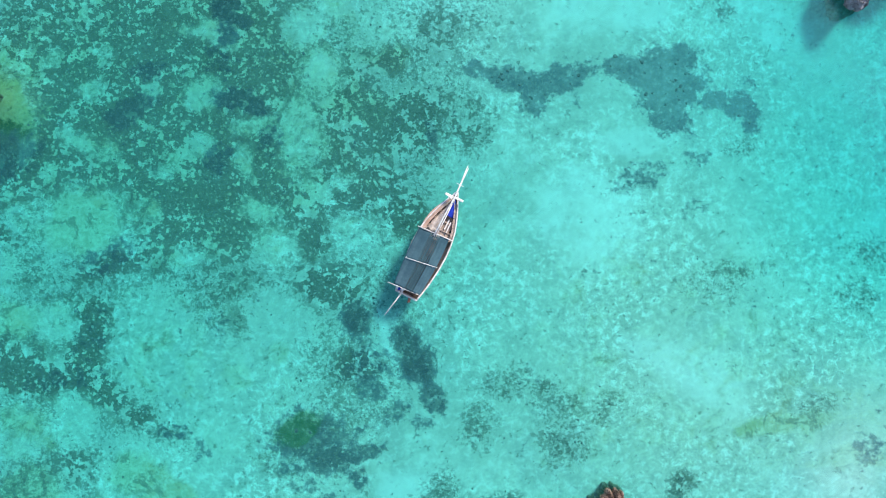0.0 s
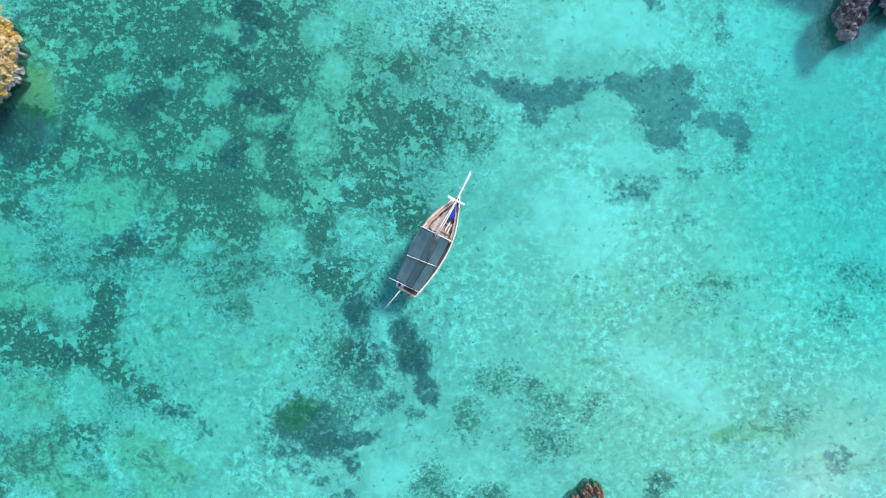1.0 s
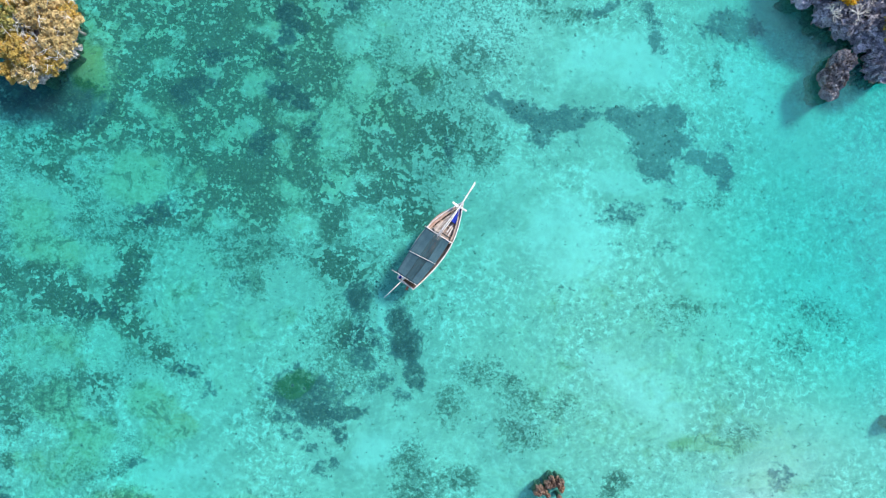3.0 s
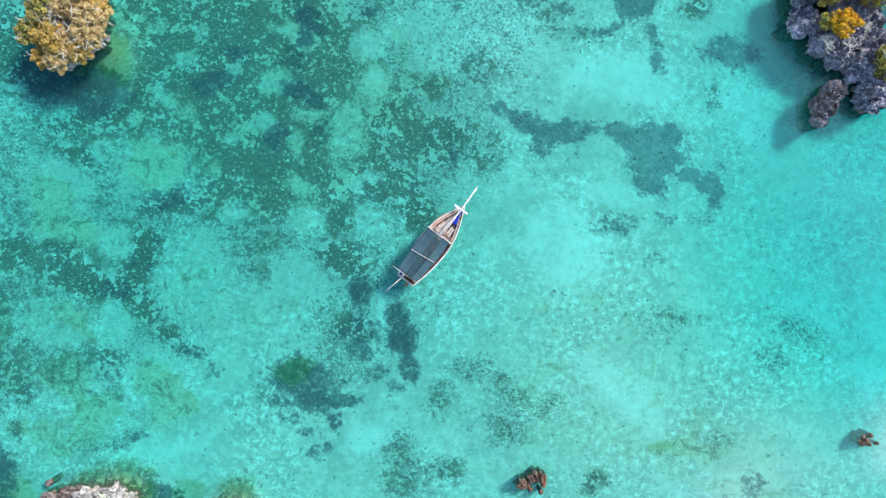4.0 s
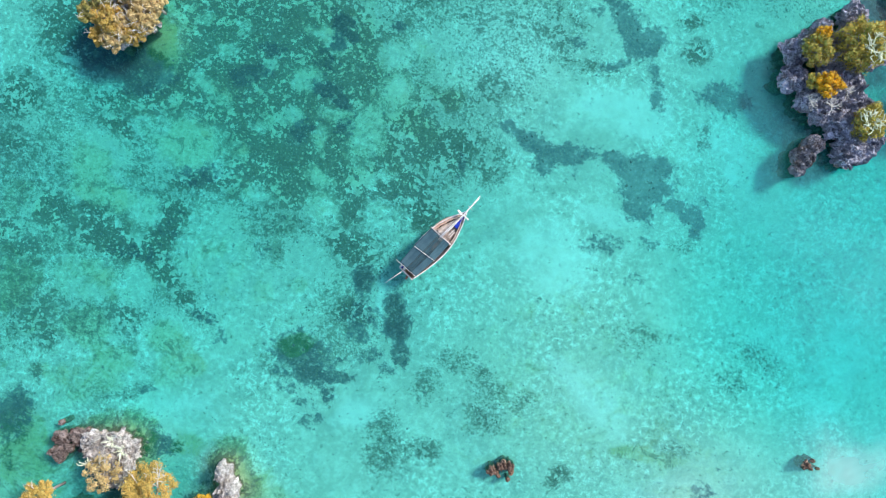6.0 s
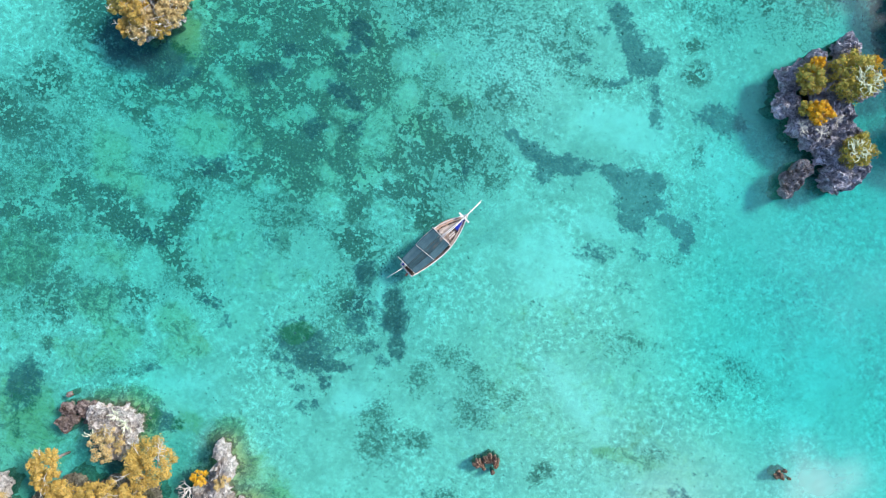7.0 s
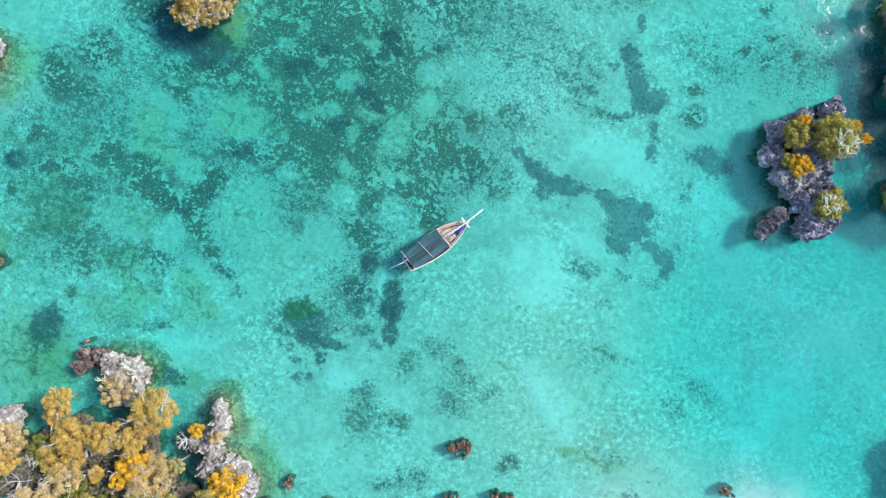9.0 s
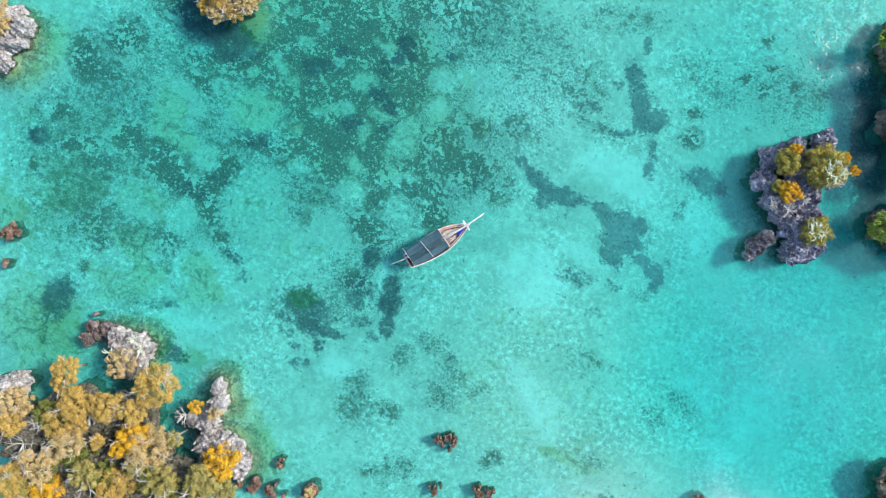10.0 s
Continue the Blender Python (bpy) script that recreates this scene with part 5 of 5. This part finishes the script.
bm = bmesh.new()
box(bm, (-0.08, 0.0, 0.88), (0.10, 1.56, 0.08), 0, 0.015)
part("transom_rail", bm, M_WHITE, hull, "whitewashed transom rail")
bm = bmesh.new()
box(bm, (-0.26, -0.26, 0.25), (0.42, 0.09, 1.1), 12, 0.02)
rudder = part("rudder", bm, M_RUST, boat, "red-brown rudder")
bm = bmesh.new()
box(bm, (-0.2, -0.3, 0.84), (0.4, 0.16, 0.07), 14, 0.015)
part("tiller", bm, M_RUST, rudder)
# beige sail folded down on the fore deck, port of the spar
bm = bmesh.new()
g = []
for i in range(31):
    f = i / 30
    u = 4.46 + 2.1 * f
    row = []
    for j in range(15):
        q = j / 14
        w = (beam(u)[0] - 0.34) * (0.92 - 0.25 * f)
        fold = noise.fractal(Vector((u * 2.3, q * 2.6, 0.7)), 0.8, 2.0, 4)
        z = 0.55 + 0.26 * math.sin(math.pi * min(1, q * 1.05)) + 0.10 * fold + 0.04 * math.sin(13 * q + 5 * f) + 0.22 * f
        row.append(bm.verts.new((u + 0.05 * math.sin(9 * q), 0.06 + w * q, z)))
    g.append(row)
for i in range(30):
    for j in range(14):
        bm.faces.new((g[i][j], g[i][j + 1], g[i + 1][j + 1], g[i + 1][j]))
sail = part("folded_sail", bm, M_SAIL, boat, "crumpled beige folded sail", True)
sail.modifiers.new("thickness", "SOLIDIFY").thickness = 0.02
# broad weathered wash board on the port bow
bm = bmesh.new()
us = np.linspace(4.35, 6.85, 15)
low, up = [], []
for u in us:
    b, h = beam(u)
    sw = 0.10 * math.sin(math.pi * (u - 4.35) / 2.5)
    low.append([bm.verts.new((u, b + sw + 0.03, h - 0.06)), bm.verts.new((u, b - 0.26, h + 0.05))])
for a2, b2 in zip(low, low[1:]):
    bm.faces.new((a2[0], a2[1], b2[1], b2[0]))
board = part("wash_board", bm, M_WASH, boat, "pinkish-brown weathered wash board")
board.modifiers.new("thickness", "SOLIDIFY").thickness = 0.04
# blue tarp bundled by the spar, with folds
bm = bmesh.new()
g = []
for i in range(15):
    f = i / 14
    row = []
    for j in range(9):
        q = j / 8
        w = 0.10 + 0.34 * (1 - f)
        row.append(bm.verts.new((5.75 + 1.1 * f, -0.06 - w * q, 1.12 - 0.42 * q * (1 - 0.5 * f) + 0.25 * f + 0.035 * math.sin(11 * q + 7 * f) + 0.02 * math.sin(19 * f + 4 * q))))
    g.append(row)
for i in range(14):
    for j in range(8):
        bm.faces.new((g[i][j], g[i][j + 1], g[i + 1][j + 1], g[i + 1][j]))
tarp = part("blue_tarp", bm, M_BLUE, boat, "bright blue plastic tarp", True)
tarp.modifiers.new("thickness", "SOLIDIFY").thickness = 0.015
for k, (u, v) in enumerate(((5.25, -0.32), (5.1, -0.5))):
    bm = bmesh.new()
    box(bm, (u, v, 0.62), (0.75, 0.09, 0.05), 4 * k - 2, 0.01)
    part("oar", bm, M_RAIL, boat, "pale wooden oar")
for k, (u, v, m) in enumerate(((0.12, 0.62, M_BLUE), (0.14, 0.42, M_WHITE), (0.1, 0.74, M_WHITE))):
    bm = bmesh.new()
    bmesh.ops.create_icosphere(bm, subdivisions=2, radius=0.1, matrix=pose(u, v, 0.86) @ Matrix.Diagonal((1.2, 1.0, 0.7, 1)))
    for vert in bm.verts:
        vert.co += noise.noise_vector(vert.co * 9) * 0.03
    part("bundle", bm, m, boat, "cloth bundle", True)
pole("stay_rope", [(7.0, 0.0, 1.6), (5.8, 0.55, 1.0), (5.0, 1.0, 0.78)], 0.012, M_ROPE, sides=4)
pole("stay_rope", [(7.0, 0.0, 1.6), (5.9, -0.5, 1.1), (4.6, -1.08, 0.74)], 0.012, M_ROPE, sides=4)


# ---- tufts on the sea bed, too many to count ----
def tufts(name, count, seed, keep, r0, r1, label):
    """Low ragged cushions of weed, scattered where the growth is thick."""
    rng = np.random.default_rng(seed)
    x, y = rng.uniform(-56, 56, count), rng.uniform(-56, 56, count)
    ok = rng.uniform(0, 1, count) < keep(x, y)
    x, y = x[ok], y[ok]
    n, k = len(x), 6
    z = bed_height(x, y)
    r = rng.uniform(r0, r1, n) * rng.uniform(0.6, 1.2, n)
    ang = np.arange(k) * 2 * np.pi / k + rng.uniform(0, 6, (n, 1))
    rr = r[:, None] * rng.uniform(0.55, 1.25, (n, k))
    ring = np.stack([x[:, None] + rr * np.cos(ang), y[:, None] + rr * np.sin(ang), (z - 0.03)[:, None] + 0 * rr], -1)
    mid = np.stack([x[:, None] + 0.55 * rr * np.cos(ang + 0.4), y[:, None] + 0.55 * rr * np.sin(ang + 0.4), (z + 0.25 * r)[:, None] + rng.uniform(-0.03, 0.04, (n, k))], -1)
    tip = np.stack([x, y, z + 0.35 * r], -1)[:, None]
    verts = np.concatenate([ring, mid, tip], 1).reshape(-1, 3)
    i = np.arange(k)
    j = (i + 1) % k
    tri = np.concatenate([np.stack([i, j, k + j], -1), np.stack([i, k + j, k + i], -1), np.stack([k + i, k + j, 0 * i + 2 * k], -1)])
    faces = (tri[None] + (np.arange(n) * (2 * k + 1))[:, None, None]).reshape(-1, 3)
    ob = link_mesh(name, verts.tolist(), faces.tolist(), M_WEED)
    return tagged(ob, label, "sea weed", kind="stuff")


def grass_keep(x, y):
    # the shade patches among the beds get tufts too
    return np.clip(all_cover(x, y, BEDS, 0.25) - 0.55, 0, 1) * 0.5


def algae_keep(x, y):
    m = reef_cover(x, y)
    return m * np.clip(fbm(x, y, 77, 1.5) * 4 - 1.7, 0, 1) * 0.4


tufts("sea_grass", 130000, 5, grass_keep, 0.08, 0.22, "dark sea grass tufts on the sandy bed")
tufts("algae", 130000, 6, algae_keep, 0.05, 0.13, "dark algae tufts scattered over coral rubble")
